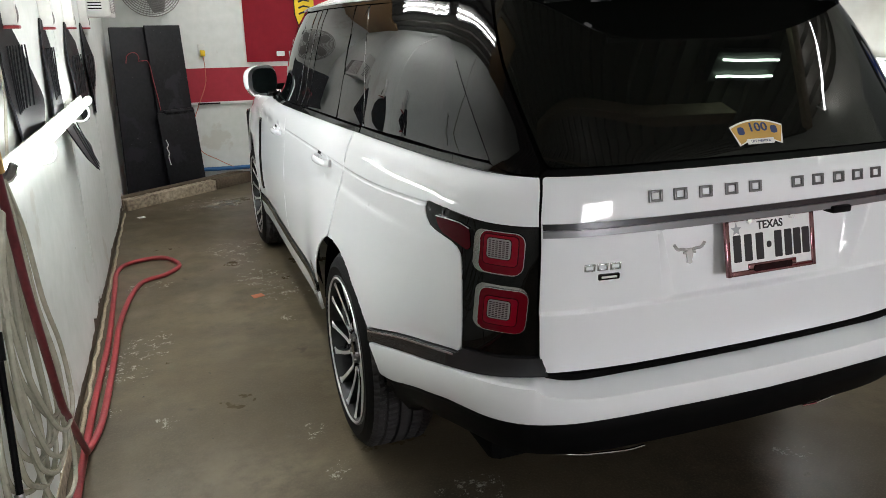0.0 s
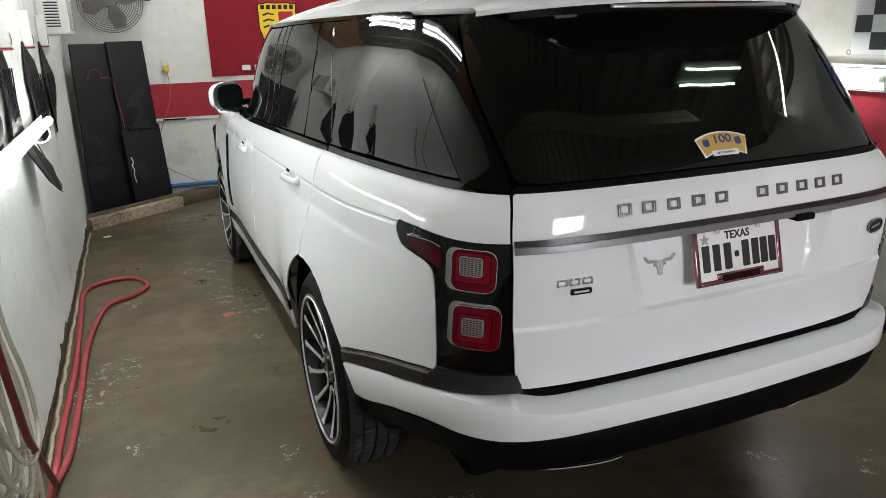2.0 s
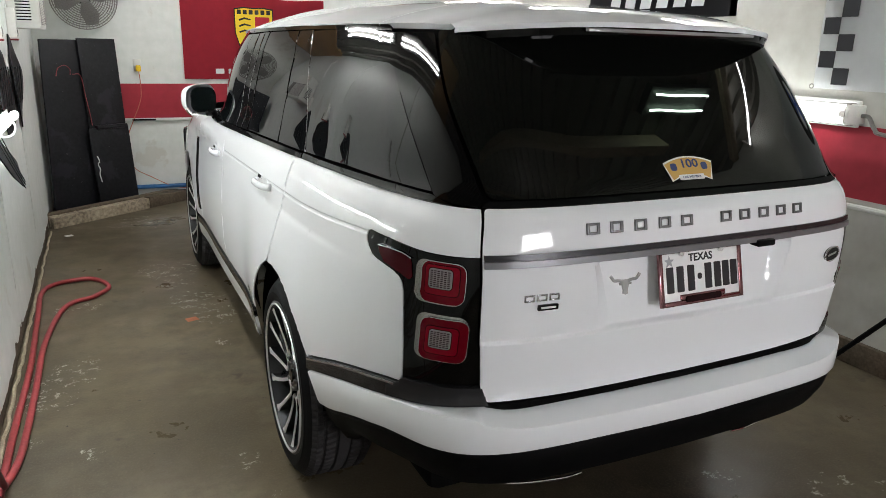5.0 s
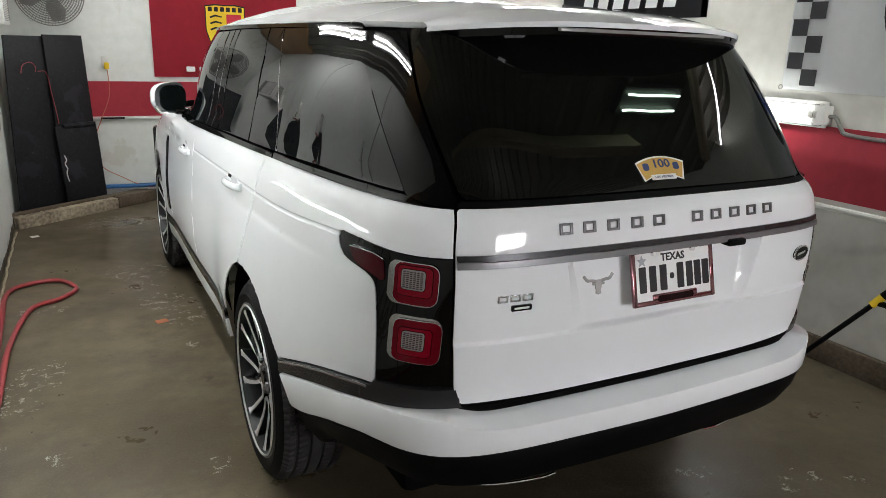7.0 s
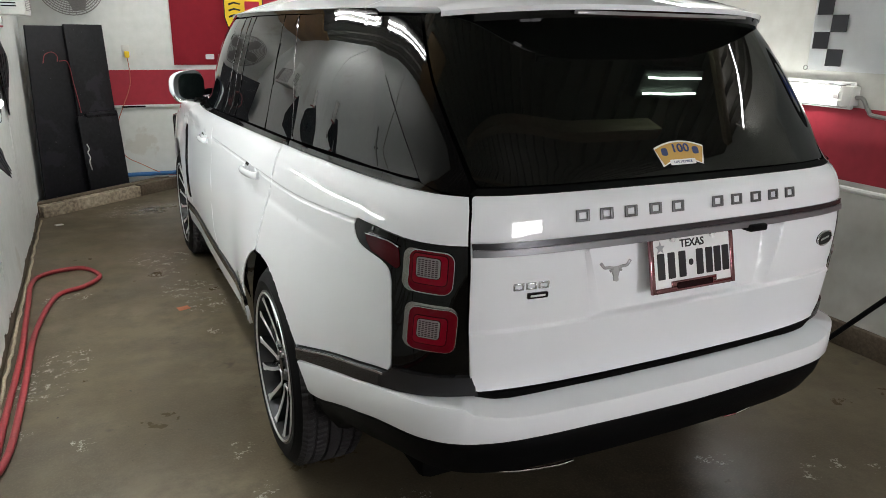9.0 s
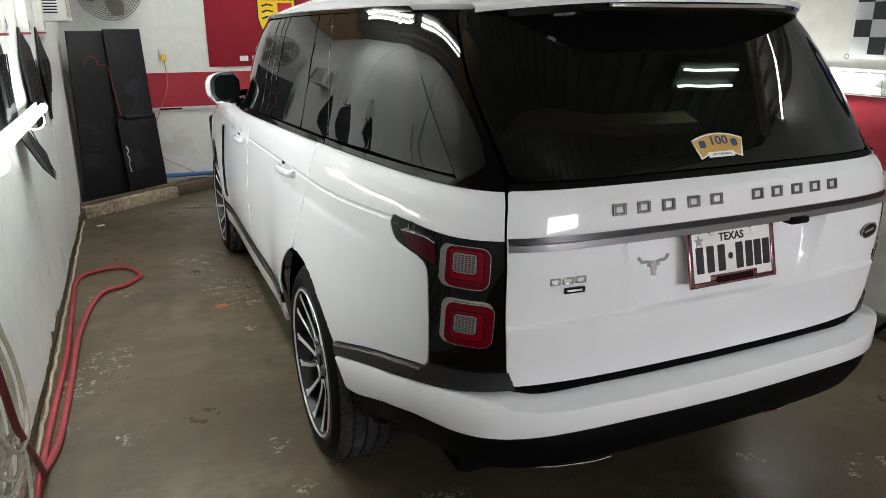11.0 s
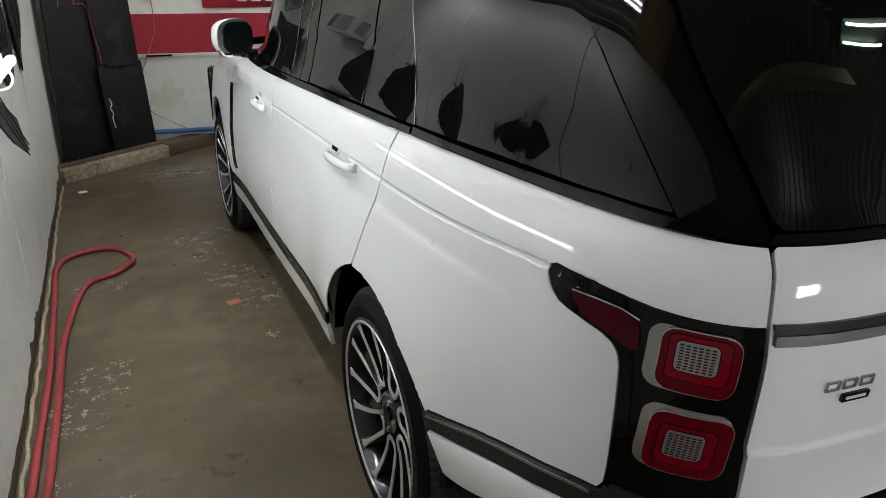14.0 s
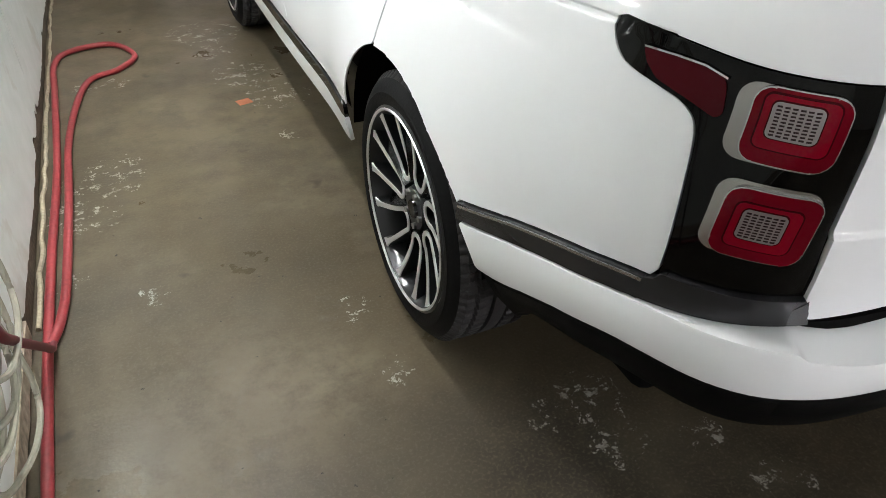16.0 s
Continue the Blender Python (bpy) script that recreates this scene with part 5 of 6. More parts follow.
def ceiling_lamp(x, y0, y1, along_x=False, tubes=(-0.032, 0.032), r=0.011, lit=CEILING_TUBE):
    lamp = thing("ceiling_light", "white batten ceiling light with lit tubes, one of a partly added set", "ceiling light", "ceiling lights")
    z = TOP - 0.075
    for dx in tubes:
        a, b = ((x + dx, y0, z), (x + dx, y1, z)) if not along_x else ((y0, x + dx, z), (y1, x + dx, z))
        part("tube", rod(bmesh.new(), a, b, r, 12), lit, lamp, "lit white tube")
    lo, hi = ((x - 0.09, y0 - 0.03, z + 0.02), (x + 0.09, y1 + 0.03, TOP - 0.002)) if not along_x else ((y0 - 0.03, x - 0.09, z + 0.02), (y1 + 0.03, x + 0.09, TOP - 0.002))
    part("housing", boxed(lo, hi, 0.006), HOUSING, lamp, "dark grey metal housing")
    return lamp

# the pair over the bonnet is an added, unseen fixture lighting the end wall
for x, y in ((-1.52, 0.85), (-1.52, 2.45), (-0.45, 4.75)):
    ceiling_lamp(x, y, y + 1.2)
for y in (1.05, 2.95, 4.75):
    ceiling_lamp(1.90, y, y + 1.2, tubes=(0.0,))
ceiling_lamp(-0.31, 1.12, 1.52, True, tubes=(-0.05, 0.05), r=0.007, lit=GREEN_TUBE)
# a single tube set aslant in the corner of the ceiling, beside a timber brace
slant = thing("ceiling_light", "single bare lit tube set aslant under the metal ceiling", "ceiling light", "ceiling lights")
part("tube", rod(bmesh.new(), (1.66, 0.0, TOP - 0.075), (2.09, -0.60, TOP - 0.075), 0.006, 12), SLANT_TUBE, slant, "lit white tube")
for a, q in (((1.66, 0.0), (1.645, 0.021)), ((2.09, -0.60), (2.103, -0.618))):
    part("end_cap", rod(bmesh.new(), (*a, TOP - 0.075), (*q, TOP - 0.075), 0.012, 12), PLASTIC_WHITE, slant, "white end cap")
    part("bracket", rod(bmesh.new(), (*q, TOP - 0.08), (*q, TOP), 0.008, 8), PLASTIC_WHITE, slant, "white hanging bracket")
brace = boxed((0, -0.022, TOP - 0.055), (0.98, 0.022, TOP - 0.003), 0.004)
bmesh.ops.transform(brace, matrix=pose(1.50, 0.03, 0, 0, 0, -54.5), verts=brace.verts)
tagged(put("roof_brace", brace, LUMBER), "bare timber brace under the metal ceiling", "beam", kind="structure")
ceiling_lamp(-1.2, -2.9, -1.7, tubes=(0.0,))
# plywood lining at the ends of the ceiling, beside the left wall
for y0, y1 in ((0.40, 0.9), (4.4, 6.45)):
    setting("ceiling_lining", boxed((WX + 0.004, y0, TOP - 0.03), (-1.28, y1, TOP - 0.004), 0.003), PLY, "brown plywood lining under the metal ceiling", "ceiling")


# ---- things along the left wall ----
ON_LEFT = Matrix(((0, 0, 1, WX), (1, 0, 0, 0), (0, 1, 0, 0), (0, 0, 0, 1)))   # (y, z, out of the wall)

def hung_mat(outline, top, label, ribs=6, tilt=0.0):
    """A rubber car mat hung from a clip: a thin curled sheet with a raised edge and ribs."""
    y0, z0 = top
    mat_thing = thing("hanging_floor_mat", label, "car mat", "hung car mats")
    bm = bmesh.new()
    f = bm.faces.new([bm.verts.new((y, z, 0)) for y, z in round_poly(outline, 0.022)])
    bmesh.ops.triangulate(bm, faces=[f])
    lo, hi = min(y for y, z in outline), max(y for y, z in outline)
    for k in range(1, 14):
        bmesh.ops.bisect_plane(bm, geom=bm.verts[:] + bm.edges[:] + bm.faces[:], plane_co=(lo + (hi - lo) * k / 14, 0, 0), plane_no=(1, 0, 0))
    for k in range(1, 12):
        zz = [z for y, z in outline]
        bmesh.ops.bisect_plane(bm, geom=bm.verts[:] + bm.edges[:] + bm.faces[:], plane_co=(0, min(zz) + (max(zz) - min(zz)) * k / 12, 0), plane_no=(0, 1, 0))
    def lift(y, z):
        return 0.010 + 0.022 * (0.5 + 0.5 * math.sin((y - y0) * 9 + z * 3)) * min((z0 - z) / 0.3, 1) + tilt * (z0 - z)
    for v in bm.verts:
        v.co.z = lift(v.co.x, v.co.y)
    out = bmesh.ops.solidify(bm, geom=bm.faces[:], thickness=-0.008)
    bmesh.ops.transform(bm, matrix=ON_LEFT, verts=bm.verts)
    part("mat_sheet", bm, MAT_BLACK, mat_thing, "ribbed black rubber sheet")
    cy = sum(y for y, z in outline) / len(outline)
    cz = sum(z for y, z in outline) / len(outline)
    for k in range(ribs):
        u = (k + 0.5) / ribs - 0.5
        a, b = (cy + u * (hi - lo) * 0.55 + 0.03, cz + 0.10), (cy + u * (hi - lo) * 0.62 - 0.02, cz - 0.13)
        pts = [ON_LEFT @ Vector((a[0] + (b[0] - a[0]) * t, a[1] + (b[1] - a[1]) * t, lift(a[0] + (b[0] - a[0]) * t, a[1] + (b[1] - a[1]) * t) + 0.008)) for t in (0, 0.33, 0.66, 1)]
        part("rib", piped(pts, 0.0032, 6, 4), MAT_BLACK, mat_thing)
    return mat_thing

def clip(y, z):
    """A white clip on the wall with a red foot and a bent wire hook."""
    c = thing("wall_clip", "white metal hanging clip with a red foot screwed to the wall", "clip", "wall clips")
    part("back_plate", box(bmesh.new(), (y - 0.020, z, 0.0), (y + 0.020, z + 0.20, 0.055), 0.005, ON_LEFT), PLASTIC_WHITE, c)
    part("foot", box(bmesh.new(), (y - 0.024, z - 0.012, 0.0), (y + 0.024, z, 0.060), 0.004, ON_LEFT), RED_HOSE, c, "red plastic foot")
    part("wire_hook", piped([ON_LEFT @ Vector(p) for p in ((y, z + 0.12, 0.024), (y + 0.01, z + 0.08, 0.05), (y - 0.008, z + 0.03, 0.06), (y - 0.002, z + 0.0, 0.045), (y, z + 0.03, 0.03))], 0.003, 6, 5), GREY_METAL, c)
    return c

MATS = [
    ([(1.60, 1.67), (1.70, 1.66), (1.86, 1.56), (2.10, 1.32), (2.02, 1.22), (1.56, 1.19), (1.43, 1.40), (1.50, 1.58)], (1.66, 1.66), 7),
    ([(2.52, 1.66), (2.60, 1.64), (2.70, 1.53), (2.76, 1.36), (2.80, 1.20), (2.28, 1.15), (2.36, 1.40)], (2.57, 1.66), 6),
    ([(3.44, 1.65), (3.52, 1.62), (3.78, 1.53), (3.86, 1.37), (3.95, 1.27), (3.86, 1.04), (3.66, 1.04), (3.30, 1.20), (3.22, 1.44)], (3.50, 1.64), 6),
    ([(4.32, 1.65), (4.42, 1.62), (4.76, 1.40), (4.70, 1.26), (4.50, 1.02), (4.40, 1.02), (4.14, 1.33)], (4.38, 1.64), 4),
    ([(2.62, 1.16), (2.86, 1.17), (2.97, 1.09), (3.09, 0.98), (2.98, 0.90), (2.83, 0.88), (2.68, 0.96)], (2.80, 1.18), 3),
    ([(0.62, 1.66), (0.72, 1.66), (0.92, 1.48), (0.98, 1.30), (0.84, 1.20), (0.50, 1.22), (0.44, 1.42)], (0.67, 1.66), 5),
    ([(-0.25, 1.66), (-0.16, 1.66), (0.02, 1.50), (0.06, 1.28), (-0.32, 1.22), (-0.40, 1.40)], (-0.2, 1.66), 5),
]
for n, (outline, top, ribs) in enumerate(MATS):
    hung_mat(outline, top, "black ribbed rubber car mat clipped to the white wall" if n != 4 else "small black rubber car mat hung below the tube light", ribs, 0.0 if n != 4 else 0.35)
for y, z in ((1.66, 1.62), (2.60, 1.615), (3.52, 1.615), (4.44, 1.615), (0.67, 1.62), (-0.2, 1.62)):
    clip(y, z)

# wall seams and scuffs
for y in (0.55, 2.99, 4.47):
    setting("trim_seam", box(bmesh.new(), (y - 0.008, 0.11, 0.0), (y + 0.008, TOP, 0.003), 0.001, ON_LEFT), WALL, "painted seam strip between wall boards", "trim")

# window air conditioner let into the wall
ac = thing("air_conditioner", "white box air conditioner sticking out high on the wall", "air conditioner")
part("case", boxed((WX, 4.55, 1.685), (-1.845, 5.12, 2.08), 0.012), PLASTIC_WHITE, ac, "white metal case")
for k in range(16):
    z = 1.72 + 0.012 * k
    part("grille_slat", boxed((-1.846, 4.60, z), (-1.838, 4.96, z + 0.006), 0.001), PLASTIC_WHITE, ac)
part("grille_back", boxed((-1.847, 4.59, 1.715), (-1.843, 4.97, 1.92), 0.001), GREY_METAL, ac)
part("control_panel", boxed((-1.847, 4.99, 1.72), (-1.840, 5.10, 1.92), 0.003), GREY_METAL, ac)
for k in range(9):
    part("side_vent", boxed((-1.99, 4.546, 1.74 + 0.02 * k), (-1.90, 4.552, 1.748 + 0.02 * k), 0.001), VOID, ac)

# hoses
hose = thing("red_hose", "red rubber hose looped along the concrete floor and up the wall", "hose")
part("hose_line", piped([(-1.935, 0.64, 1.30), (-1.935, 0.658, 1.20), (-1.935, 0.675, 1.118), (-1.935, 0.711, 0.949), (-1.935, 0.778, 0.745), (-1.937, 0.872, 0.512), (-1.942, 0.97, 0.40), (-1.965, 1.25, 0.14), (-1.972, 1.35, 0.045), (-1.978, 1.41, 0.016)], 0.0115, 12, 10), DARK_HOSE, hose, "dark red length hanging on the wall")
part("hose_line", piped([(-1.986, 1.40, 0.018), (-1.975, 1.43, 0.016), (-1.955, 1.52, 0.016), (-1.94, 1.70, 0.016), (-1.93, 2.2, 0.016), (-1.922, 2.82, 0.016),
      (-1.84, 3.38, 0.016), (-1.68, 3.52, 0.016), (-1.59, 3.70, 0.016), (-1.70, 3.92, 0.016), (-1.91, 3.88, 0.016), (-1.99, 3.70, 0.016), (-1.985, 3.25, 0.016), (-1.972, 2.5, 0.016), (-1.985, 1.9, 0.016), (-1.99, 1.4, 0.016), (-1.985, 0.9, 0.016), (-1.97, 0.3, 0.016), (-1.96, -0.6, 0.016)], 0.015, 12, 10), RED_HOSE, hose)
part("hose_coupling", rod(bmesh.new(), (-1.935, 0.634, 1.33), (-1.935, 0.645, 1.27), 0.019, 12), GOLD, hose, "brass hose coupling")
coil = thing("hose_coil", "pale translucent hose hung in long loops on the wall", "hose coil")
random.seed(7)
for far, low, x in ((1.11, 0.40, -1.945), (1.03, 0.36, -1.955), (1.07, 0.47, -1.962), (0.97, 0.43, -1.968), (0.92, 0.375, -1.95), (0.87, 0.45, -1.975), (0.82, 0.40, -1.96), (0.76, 0.43, -1.98), (0.71, 0.385, -1.97)):
    w = random.uniform(-0.02, 0.02)
    bow = (far - 0.76) / 0.35
    pts = [(x, 0.75, 1.235), (x, 0.775 + 0.10 * bow, 1.05), (x, 0.755 + 0.19 * bow, 0.83 + w), (x, 0.75 + 0.32 * bow, 0.627), (x, far, low + 0.06), (x + 0.006, far - 0.06, low + 0.005), (x + 0.010, far - 0.19, low + 0.005),
           (x + 0.012, far - 0.32, low + 0.06), (x + 0.014, far - 0.46, low + 0.19), (x + 0.012, far * 0.5 - 0.03 + w, 0.80), (x + 0.008, 0.52 + w, 1.02), (x, 0.735, 1.232)]
    part("hose_loop", piped(pts, 0.0075, 8, 6), PALE_HOSE, coil)
part("hose_end", piped([(-1.965, 0.86, 0.80), (-1.955, 0.95, 0.48), (-1.95, 0.985, 0.33), (-1.955, 1.01, 0.235), (-1.96, 0.985, 0.165), (-1.96, 0.865, 0.183), (-1.955, 0.72, 0.265), (-1.95, 0.574, 0.379), (-1.945, 0.47, 0.58)], 0.0075, 8, 6), PALE_HOSE, coil)
b = piped([(WX, 0.76, 1.235), (WX + 0.10, 0.76, 1.235), (WX + 0.13, 0.76, 1.27)], 0.012, 8)
part("hook", b, GREY_METAL, coil, "grey metal hook")
wand = thing("spray_lance", "black spray lance leaning on the wall", "spray lance")
part("lance_tube", rod(bmesh.new(), (-1.93, 0.09, 0.0), (-1.95, 0.386, 0.878), 0.008, 10), DARK_TRIM, wand)
part("grip", rod(bmesh.new(), (-1.95, 0.386, 0.878), (-1.952, 0.41, 0.94), 0.013, 12), DARK_TRIM, wand, "black rubber grip")
part("nozzle", rod(bmesh.new(), (-1.938, 0.215, 0.37), (-1.944, 0.286, 0.585), 0.011, 10), GREY_METAL, wand, "grey metal sleeve")
for pts, r in (([(WX + 0.006, 1.30, 1.18), (WX + 0.012, 1.36, 1.30), (WX + 0.01, 1.46, 1.42), (WX + 0.006, 1.44, 1.60), (WX + 0.006, 1.42, 2.2), (WX + 0.006, 1.40, TOP)], 0.005),):
    cable = thing("lamp_cable", "pale cable running up the wall from the tube light", "cable")
    part("cable_line", piped(pts, r, 8, 8), PALE_HOSE, cable)

# ---- the corner beyond the bonnet ----
KN = Vector((-math.sin(radians(TURN)), math.cos(radians(TURN)), 0))
LEAN = Matrix.Translation(Vector((-1.995, 5.555, 0.0)) + KN * 0.185) @ pose(0, 0, 0, 0, 0, TURN) @ pose(0, 0, 0, -5)    # (along, back, up) of the leaning boards
def board(name, a0, a1, h, back, label, z0=0.0, shear=0.0):
    bm = boxed((a0, back, z0), (a1, back + 0.018, h), 0.003)
    for v in bm.verts:
        v.co.x -= shear * (1 - v.co.z / h)
        v.co.y += 0.006 * math.sin(v.co.z * 3)
    bmesh.ops.transform(bm, matrix=LEAN, verts=bm.verts)
    return tagged(put(name, bm, FOAM), label, "board", "leaning boards")
board("leaning_board", 0.315, 0.80, 1.625, 0.056, "tall scuffed black board leaning in the wall corner", shear=0.13)
board("leaning_board", 0.67, 1.07, 1.638, 0.034, "tall scuffed black board leaning beside another", shear=0.03)
bm = boxed((0.62, 0.0, 0.0), (1.055, 0.016, 0.81), 0.003)
bmesh.ops.transform(bm, matrix=LEAN, verts=bm.verts)
small = tagged(put("short_board", bm, FOAM), "short black board with a white squiggle", "board")
part("squiggle", piped([LEAN @ Vector(p) for p in ((0.66, -0.002, 0.55), (0.675, -0.002, 0.50), (0.655, -0.002, 0.47), (0.672, -0.002, 0.42), (0.658, -0.002, 0.38), (0.668, -0.002, 0.30))], 0.005, 6), PAPER_WHITE, small, "white printed squiggle")
bm = boxed((0.70, -0.02, 0.795), (1.04, 0.03, 0.835), 0.01)
bmesh.ops.transform(bm, matrix=LEAN, verts=bm.verts)
part("top_roll", bm, FOAM, small, "rolled black top edge")
cord = thing("extension_lead", "thin red lead draped over the black boards", "lead")
part("cord_line", piped([LEAN @ Vector((a, 0.022, h)) for a, h in ((0.40, 1.30), (0.43, 1.37), (0.50, 1.395), (0.545, 1.36), (0.54, 1.31))] , 0.004, 6), RED_HOSE, cord)
part("cord_line", piped([LEAN @ Vector((a, 0.022, h)) for a, h in ((0.56, 1.315), (0.64, 1.30), (0.66, 1.11), (0.675, 0.95), (0.68, 0.84))], 0.004, 6), RED_HOSE, cord)

ON_BACK = Matrix(((1, 0, 0, 0), (0, 0, -1, BACK), (0, 1, 0, 0), (0, 0, 0, 1)))   # (x, z, out of the wall)
def cloth(bm, lo, hi, depth=0.012, fold=0.010, nx=28, ny=16):
    """A hung cloth with soft folds, in (x, z, out)."""
    grid = {}
    for i in range(nx + 1):
        for j in range(ny + 1):
            u, v = i / nx, j / ny
            d = depth + fold * (math.sin(u * 11 + 2 * v) * (1 - v) + 0.5 * math.sin(u * 23 + v * 5) * (1 - v))
            sag = 0.018 * math.sin(math.pi * u * 2) ** 2 * v
            grid[i, j] = bm.verts.new((lo[0] + (hi[0] - lo[0]) * u, lo[1] + (hi[1] - lo[1]) * v - sag, max(d, 0.004)))
    for i in range(nx):
        for j in range(ny):
            bm.faces.new((grid[i, j], grid[i + 1, j], grid[i + 1, j + 1], grid[i, j + 1]))
    return bm

def hung(name, lo, hi, material, parent, where, label=""):
    bm = cloth(bmesh.new(), lo, hi)
    bmesh.ops.solidify(bm, geom=bm.faces[:], thickness=0.002)
    bmesh.ops.transform(bm, matrix=where, verts=bm.verts)
    bmesh.ops.recalc_face_normals(bm, faces=bm.faces)
    return part(name, bm, material, parent, label)

flag = thing("red_flag", "red cloth flag with a yellow crest pinned to the wall", "flag")
hung("cloth", (-0.72, 1.255), (0.755, 2.08), FABRIC_RED, flag, ON_BACK)
SHIELD = [(-0.20, 0.24), (-0.10, 0.255), (0, 0.25), (0.10, 0.255), (0.20, 0.24), (0.20, 0.0), (0.16, -0.13), (0.0, -0.26), (-0.16, -0.13), (-0.20, 0.0)]
def flat(outline, x, z, out, k=1.0, where=ON_BACK):
    return slab(bmesh.new(), [(x + a * k, z + b * k) for a, b in outline], 0.0015, where @ Matrix.Translation((0, 0, out)))
part("crest_edge", flat(SHIELD, 0.0, 1.725, 0.034), FABRIC_BLACK, flag, "black crest edge")
part("crest", flat(SHIELD, 0.0, 1.725, 0.036, 0.95), YELLOW, flag, "yellow crest")
for x in (-0.15, -0.09, -0.03, 0.03, 0.09, 0.15):
    part("crest_bar", flat(rounded(0.040, 0.045, 0.006, 2), x, 1.93, 0.039), FABRIC_BLACK, flag)
for r in range(3):
    part("crest_bar", flat([(-0.15, 0.0), (-0.10, 0.02), (-0.04, 0.01), (-0.03, 0.022), (-0.10, 0.038), (-0.155, 0.018)], 0, 1.84 - 0.06 * r, 0.039), FABRIC_BLACK, flag)
part("crest_field", flat(rounded(0.15, 0.17, 0.01, 2), 0.085, 1.80, 0.039), FABRIC_RED, flag)
part("crest_field", flat(rounded(0.12, 0.13, 0.01, 2), -0.07, 1.60, 0.039, 0.9), FABRIC_RED, flag)
for k in range(7):
    part("cloth_bar", flat(rounded(0.085, 0.050, 0.006, 2), -0.37 + 0.128 * k, 1.335, 0.036), FABRIC_WHITE, flag, "white printed bar")

fan = thing("wall_fan", "round grey wall fan with a wire guard", "fan")
FC = Vector((-1.575, 6.28, 1.995))
def ring(r, y, thick):
    return piped([(FC.x + r * math.cos(k * math.pi / 24), FC.y + y, FC.z + r * math.sin(k * math.pi / 24)) for k in range(49)], thick, 6, 0)
for r, y in [(0.285, 0.0), (0.285, 0.09)] + [(0.07 + 0.0195 * k, -0.055 + 0.052 * (k / 10) ** 2.2) for k in range(11)]:
    part("guard_ring", ring(r, y, 0.004), GREY_METAL, fan)
for k in range(60):
    a = k * math.pi / 30
    c, s = math.cos(a), math.sin(a)
    part("guard_wire", piped([FC + Vector((r * c, y, r * s)) for r, y in ((0.05, -0.055), (0.15, -0.045), (0.24, -0.02), (0.285, 0.0), (0.285, 0.09))], 0.0018, 4, 2), GREY_METAL, fan)
for k in range(4):
    m = Matrix.Translation(FC + Vector((0, 0.04, 0))) @ pose(0, 0, 0, 90, 0, 0) @ pose(0, 0, 0, 0, 0, 90 * k + 20)
    part("blade", slab(bmesh.new(), [(0.03, -0.03), (0.12, -0.09), (0.24, -0.08), (0.26, 0.02), (0.18, 0.07), (0.04, 0.035)], 0.004, m @ pose(0, 0, 0, 18, 0, 0)), GREY_METAL, fan, "grey fan blade")
b = bmesh.new()
rod(b, FC + Vector((0, -0.062, 0)), FC + Vector((0, 0.02, 0)), 0.05, 20)
part("hub_cap", b, GREY_METAL, fan, "dark round hub cap")
b = bmesh.new()
rod(b, FC + Vector((0, 0.05, 0)), FC + Vector((0, BACK - FC.y, 0)), 0.06, 16)
part("motor", b, DARK_TRIM, fan)
part("switch_box", boxed((FC.x + 0.30, 6.40, 2.00), (FC.x + 0.36, BACK, 2.08), 0.008), DARK_TRIM, fan)
part("power_lead", piped([(FC.x + 0.33, 6.43, 2.08), (FC.x + 0.30, 6.44, 2.14), (FC.x + 0.42, 6.46, 2.16), (FC.x + 0.52, 6.47, 2.28), (FC.x + 0.6, 6.48, 2.5)], 0.006, 6), DARK_TRIM, fan)

outlet = thing("wall_socket", "white wall socket with a yellow plug adapter and orange cord", "socket")
part("face_plate", boxed((-1.195, BACK - 0.010, 1.33), (-1.125, BACK, 1.445), 0.003), PLASTIC_WHITE, outlet)
part("yellow_plug", boxed((-1.175, BACK - 0.05, 1.325), (-1.130, BACK - 0.010, 1.385), 0.006), YELLOW, outlet, "yellow plug adapter")
part("cord", piped([(-1.152, BACK - 0.04, 1.325), (-1.145, BACK - 0.03, 1.22), (-1.15, BACK - 0.03, 1.08), (-1.19, BACK - 0.03, 0.96), (-1.235, BACK - 0.03, 0.86), (-1.33, BACK - 0.04, 0.6), (-1.28, BACK - 0.04, 0.38), (-1.12, BACK - 0.06, 0.27), (-0.88, BACK - 0.06, 0.15), (-0.6, BACK - 0.05, 0.14)], 0.0042, 6), ORANGE, outlet, "orange cord")
tagged(put("wall_strip", boxed((-1.25, BACK - 0.034, 0.842), (-1.03, BACK - 0.022, 0.858), 0.002), DARK_TRIM), "thin black strip resting on the white rail", "strip")
tagged(put("blue_pipe", piped([(-1.30, BACK - 0.05, 0.17), (-0.9, BACK - 0.05, 0.165), (0.2, BACK - 0.05, 0.16)], 0.022, 10), BLUE_PIPE), "blue pipe along the foot of the wall", "pipe")

# ---- things along the right wall ----
ON_RIGHT = Matrix(((0, 0, -1, RX), (-1, 0, 0, 0), (0, 1, 0, 0), (0, 0, 0, 1)))   # (-y, z, out of the wall)
banner = thing("dark_banner", "dark banner with white bars hung on the wall", "banner")
hung("cloth", (-3.55, 1.865), (-2.06, 2.45), FABRIC_BLACK, banner, ON_RIGHT)
for k in range(6):
    part("banner_bar", slab(bmesh.new(), [(0, 0), (0.11, 0), (0.13, 0.10), (0.02, 0.10)], 0.0015, ON_RIGHT @ Matrix.Translation((-2.42 - 0.17 * k, 1.935, 0.036))), FABRIC_WHITE, banner)
white_flag = thing("white_flag", "white cloth flag with a black chequered edge on the wall", "flag")
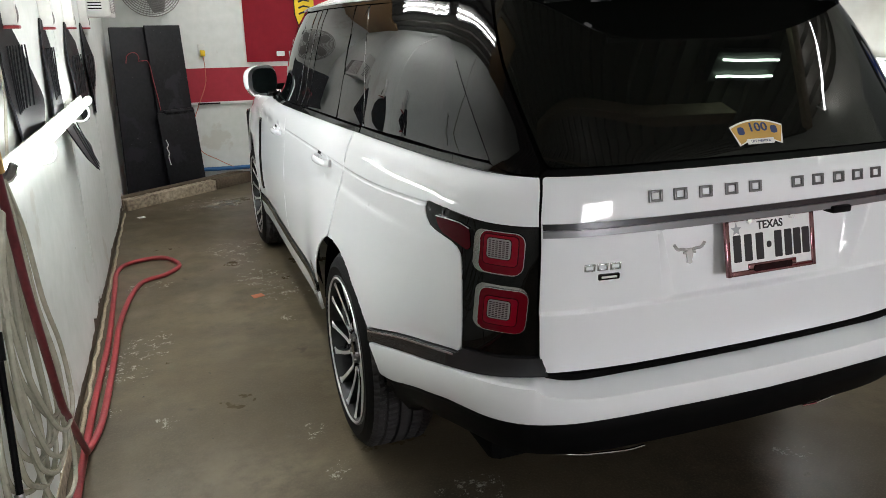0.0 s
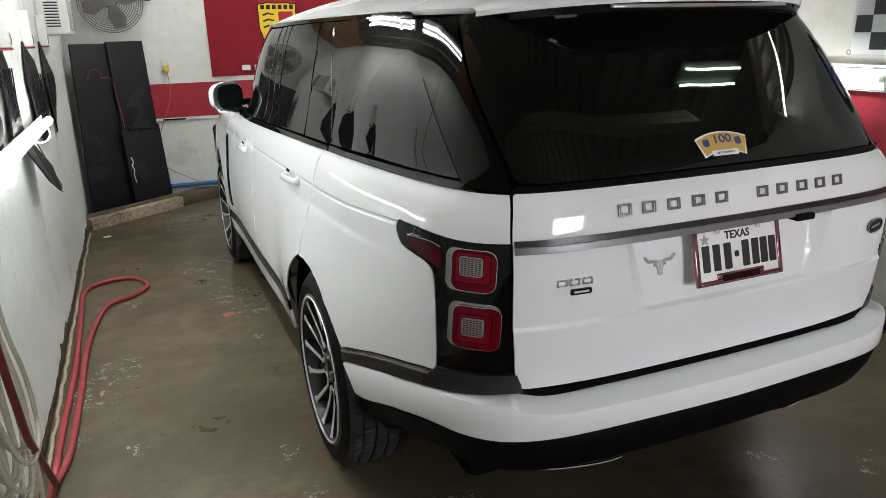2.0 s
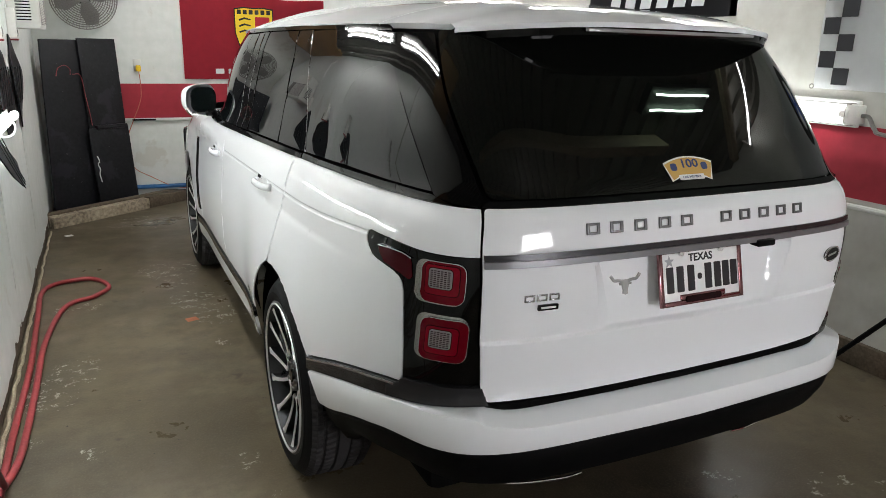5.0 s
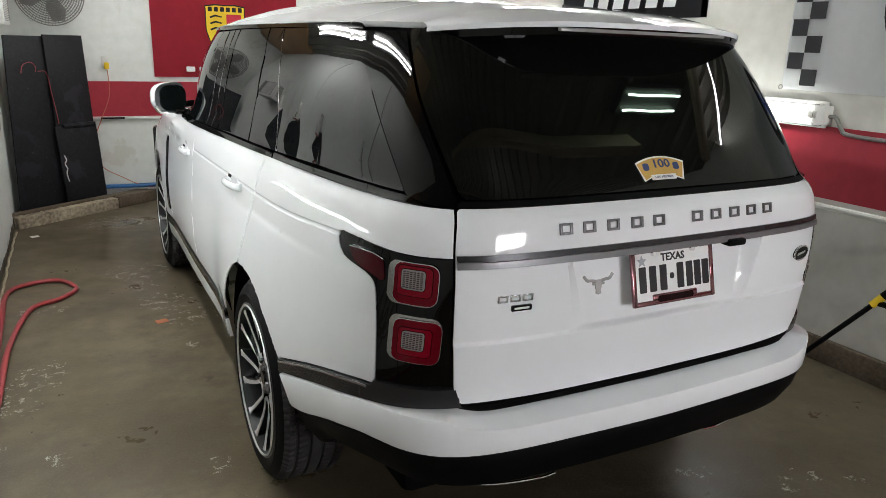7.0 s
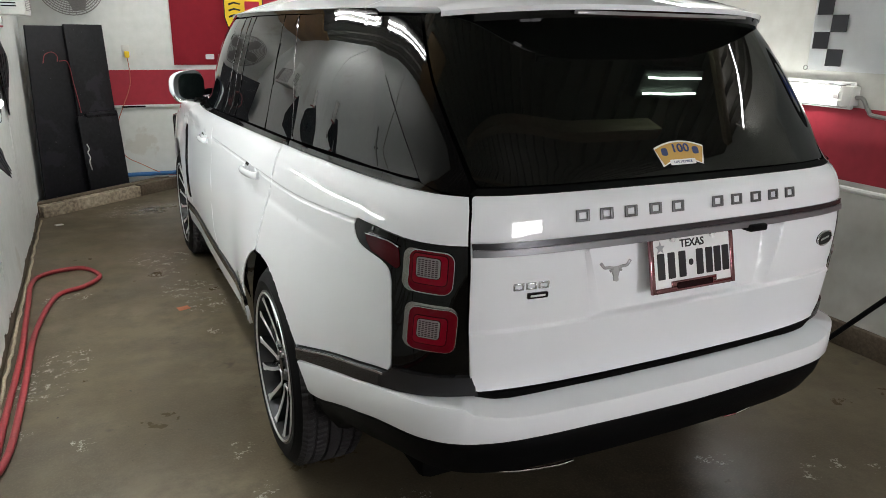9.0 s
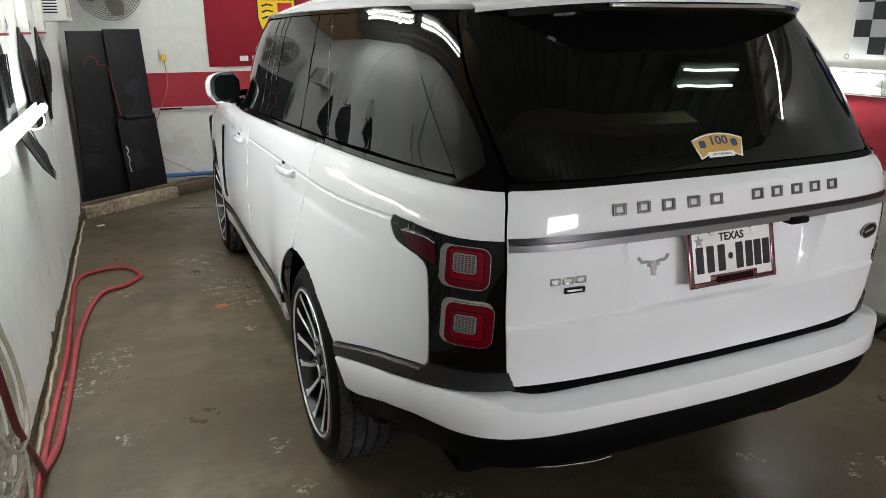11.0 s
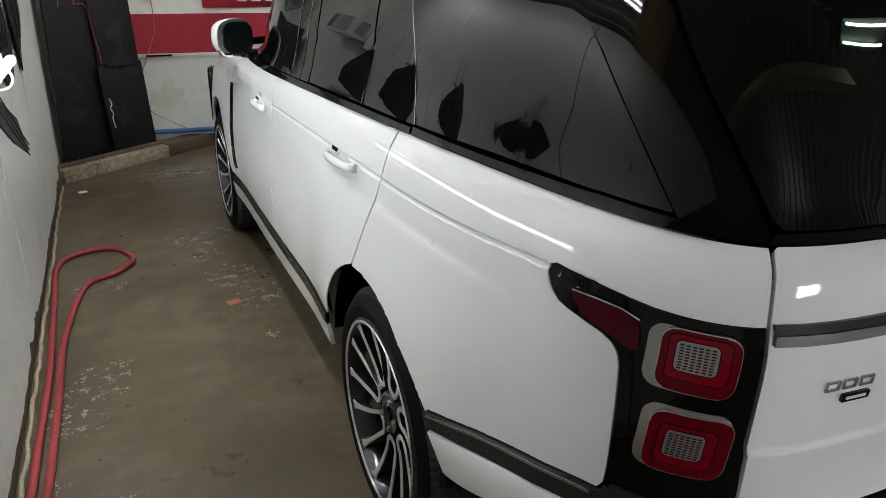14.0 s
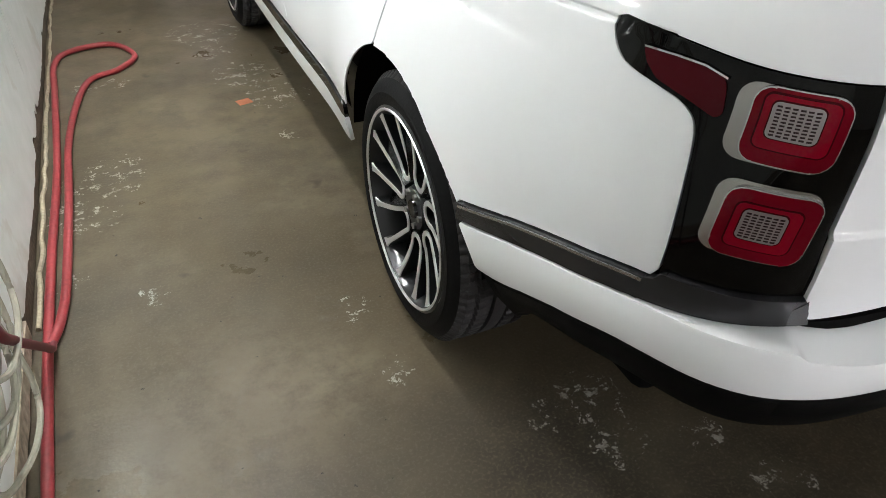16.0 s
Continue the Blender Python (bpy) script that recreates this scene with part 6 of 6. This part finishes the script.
hung("cloth", (-1.43, 1.465), (0.30, 2.38), FABRIC_WHITE, white_flag, ON_RIGHT)
sq = 0.0875
for r in range(11):
    for c in range(2):
        if (r + c) % 2 == 0 and 1.48 + r * sq + sq < 2.39:
            y0, z0 = -1.405 + (1 - c) * 0.094, 1.49 + r * sq
            part("black_square", slab(bmesh.new(), [(y0, z0), (y0 + 0.094, z0), (y0 + 0.094, z0 + sq), (y0, z0 + sq)], 0.0015, ON_RIGHT @ Matrix.Translation((0, 0, 0.033))), FABRIC_BLACK, white_flag)
def disc(r, z, m, parent, name, a0=0, a1=360):
    pts = [(r * math.cos(radians(a0 + (a1 - a0) * k / 32)), r * math.sin(radians(a0 + (a1 - a0) * k / 32))) for k in range(33 if a1 - a0 < 360 else 32)]
    if a1 - a0 < 360:
        pts = [(0, 0)] + pts
    part(name, slab(bmesh.new(), pts, 0.0015, ON_RIGHT @ Matrix.Translation((-0.60, 1.90, z))), m, parent)
disc(0.31, 0.033, FABRIC_BLACK, white_flag, "black_disc")
disc(0.185, 0.035, FABRIC_WHITE, white_flag, "white_disc")
disc(0.180, 0.037, BLUE, white_flag, "blue_quarter", 0, 90)
disc(0.180, 0.037, BLUE, white_flag, "blue_quarter", 180, 270)
for y, z in ((-1.44, 1.475), (-1.44, 2.37)):
    b = piped([ON_RIGHT @ Vector((y + 0.012 * math.cos(a * math.pi / 6), z + 0.012 * math.sin(a * math.pi / 6), 0.014)) for a in range(13)], 0.003, 6, 2)
    part("eyelet", b, GREY_METAL, white_flag)

right_lamp = tube_lamp("wall_tube_light", (2.055, 1.20, 1.345), (2.055, 2.38, 1.345), 0.026, "lit tube light in a wire cage on the wall")
part("back_shell", boxed((2.088, 1.12, 1.275), (RX - 0.008, 2.46, 1.415), 0.005), PLASTIC_WHITE, right_lamp, "white backing channel")
part("socket_box", boxed((2.05, 1.10, 1.295), (RX, 1.17, 1.395), 0.006), PLASTIC_WHITE, right_lamp, "white socket box")
for z in (1.29, 1.40):
    part("cage_wire", piped([(2.02, 1.12, z), (2.02, 2.42, z)], 0.003, 6, 1), GREY_METAL, right_lamp)
for k in range(14):
    y = 1.14 + k * 0.095
    part("cage_wire", piped([(RX, y, 1.40), (2.02, y, 1.40), (2.005, y, 1.345), (2.02, y, 1.29), (RX, y, 1.29)], 0.002, 5, 2), GREY_METAL, right_lamp)
tagged(put("conduit", piped([(RX - 0.03, 1.10, 1.34), (RX - 0.03, 1.06, 1.335), (RX - 0.03, 1.02, 1.28), (RX - 0.03, 0.96, 1.255), (RX - 0.03, 0.6, 1.25), (RX - 0.03, -1.0, 1.25), (RX - 0.03, -3.4, 1.25)], 0.011, 8, 5), GREY_METAL), "thin grey metal conduit along the red band", "conduit")
tagged(put("white_pipe", piped([(RX - 0.03, 5.0, 0.862), (RX - 0.03, 0.6, 0.862), (RX - 0.03, -3.4, 0.862)], 0.016, 10, 3), PLASTIC_WHITE), "white pipe along the wall under the red band", "pipe")
lance = thing("spray_lance", "black pressure washer lance with a yellow collar leaning on the wall", "spray lance")
part("lance_tube", rod(bmesh.new(), (1.672, 0.876, 0.012), (1.885, 0.55, 0.50), 0.013, 10), DARK_TRIM, lance)
part("collar", rod(bmesh.new(), (1.878, 0.562, 0.484), (1.905, 0.521, 0.546), 0.019, 12), YELLOW, lance, "yellow collar")
part("grip", rod(bmesh.new(), (1.90, 0.528, 0.535), (2.095, 0.23, 0.985), 0.021, 12), DARK_TRIM, lance, "black grip")
part("trigger", rod(bmesh.new(), (1.89, 0.545, 0.50), (1.90, 0.42, 0.50), 0.015, 8), DARK_TRIM, lance)

# ---- small things on the floor ----
tagged(put("paper_scrap", slab(bmesh.new(), [(-0.034, -0.03), (0.036, -0.022), (0.03, 0.034), (-0.038, 0.03)], 0.0015, pose(-1.142, 2.915, 0.0, 0, 0, 10)), PAPER), "small orange paper scrap on the floor", "paper")
tagged(put("paper_scrap", slab(bmesh.new(), [(-0.03, -0.02), (0.03, -0.025), (0.032, 0.02), (-0.028, 0.026)], 0.004, pose(-1.878, 5.27, 0.0, 0, 0, 25)), PAPER_WHITE), "small white paper scrap on the floor", "paper")
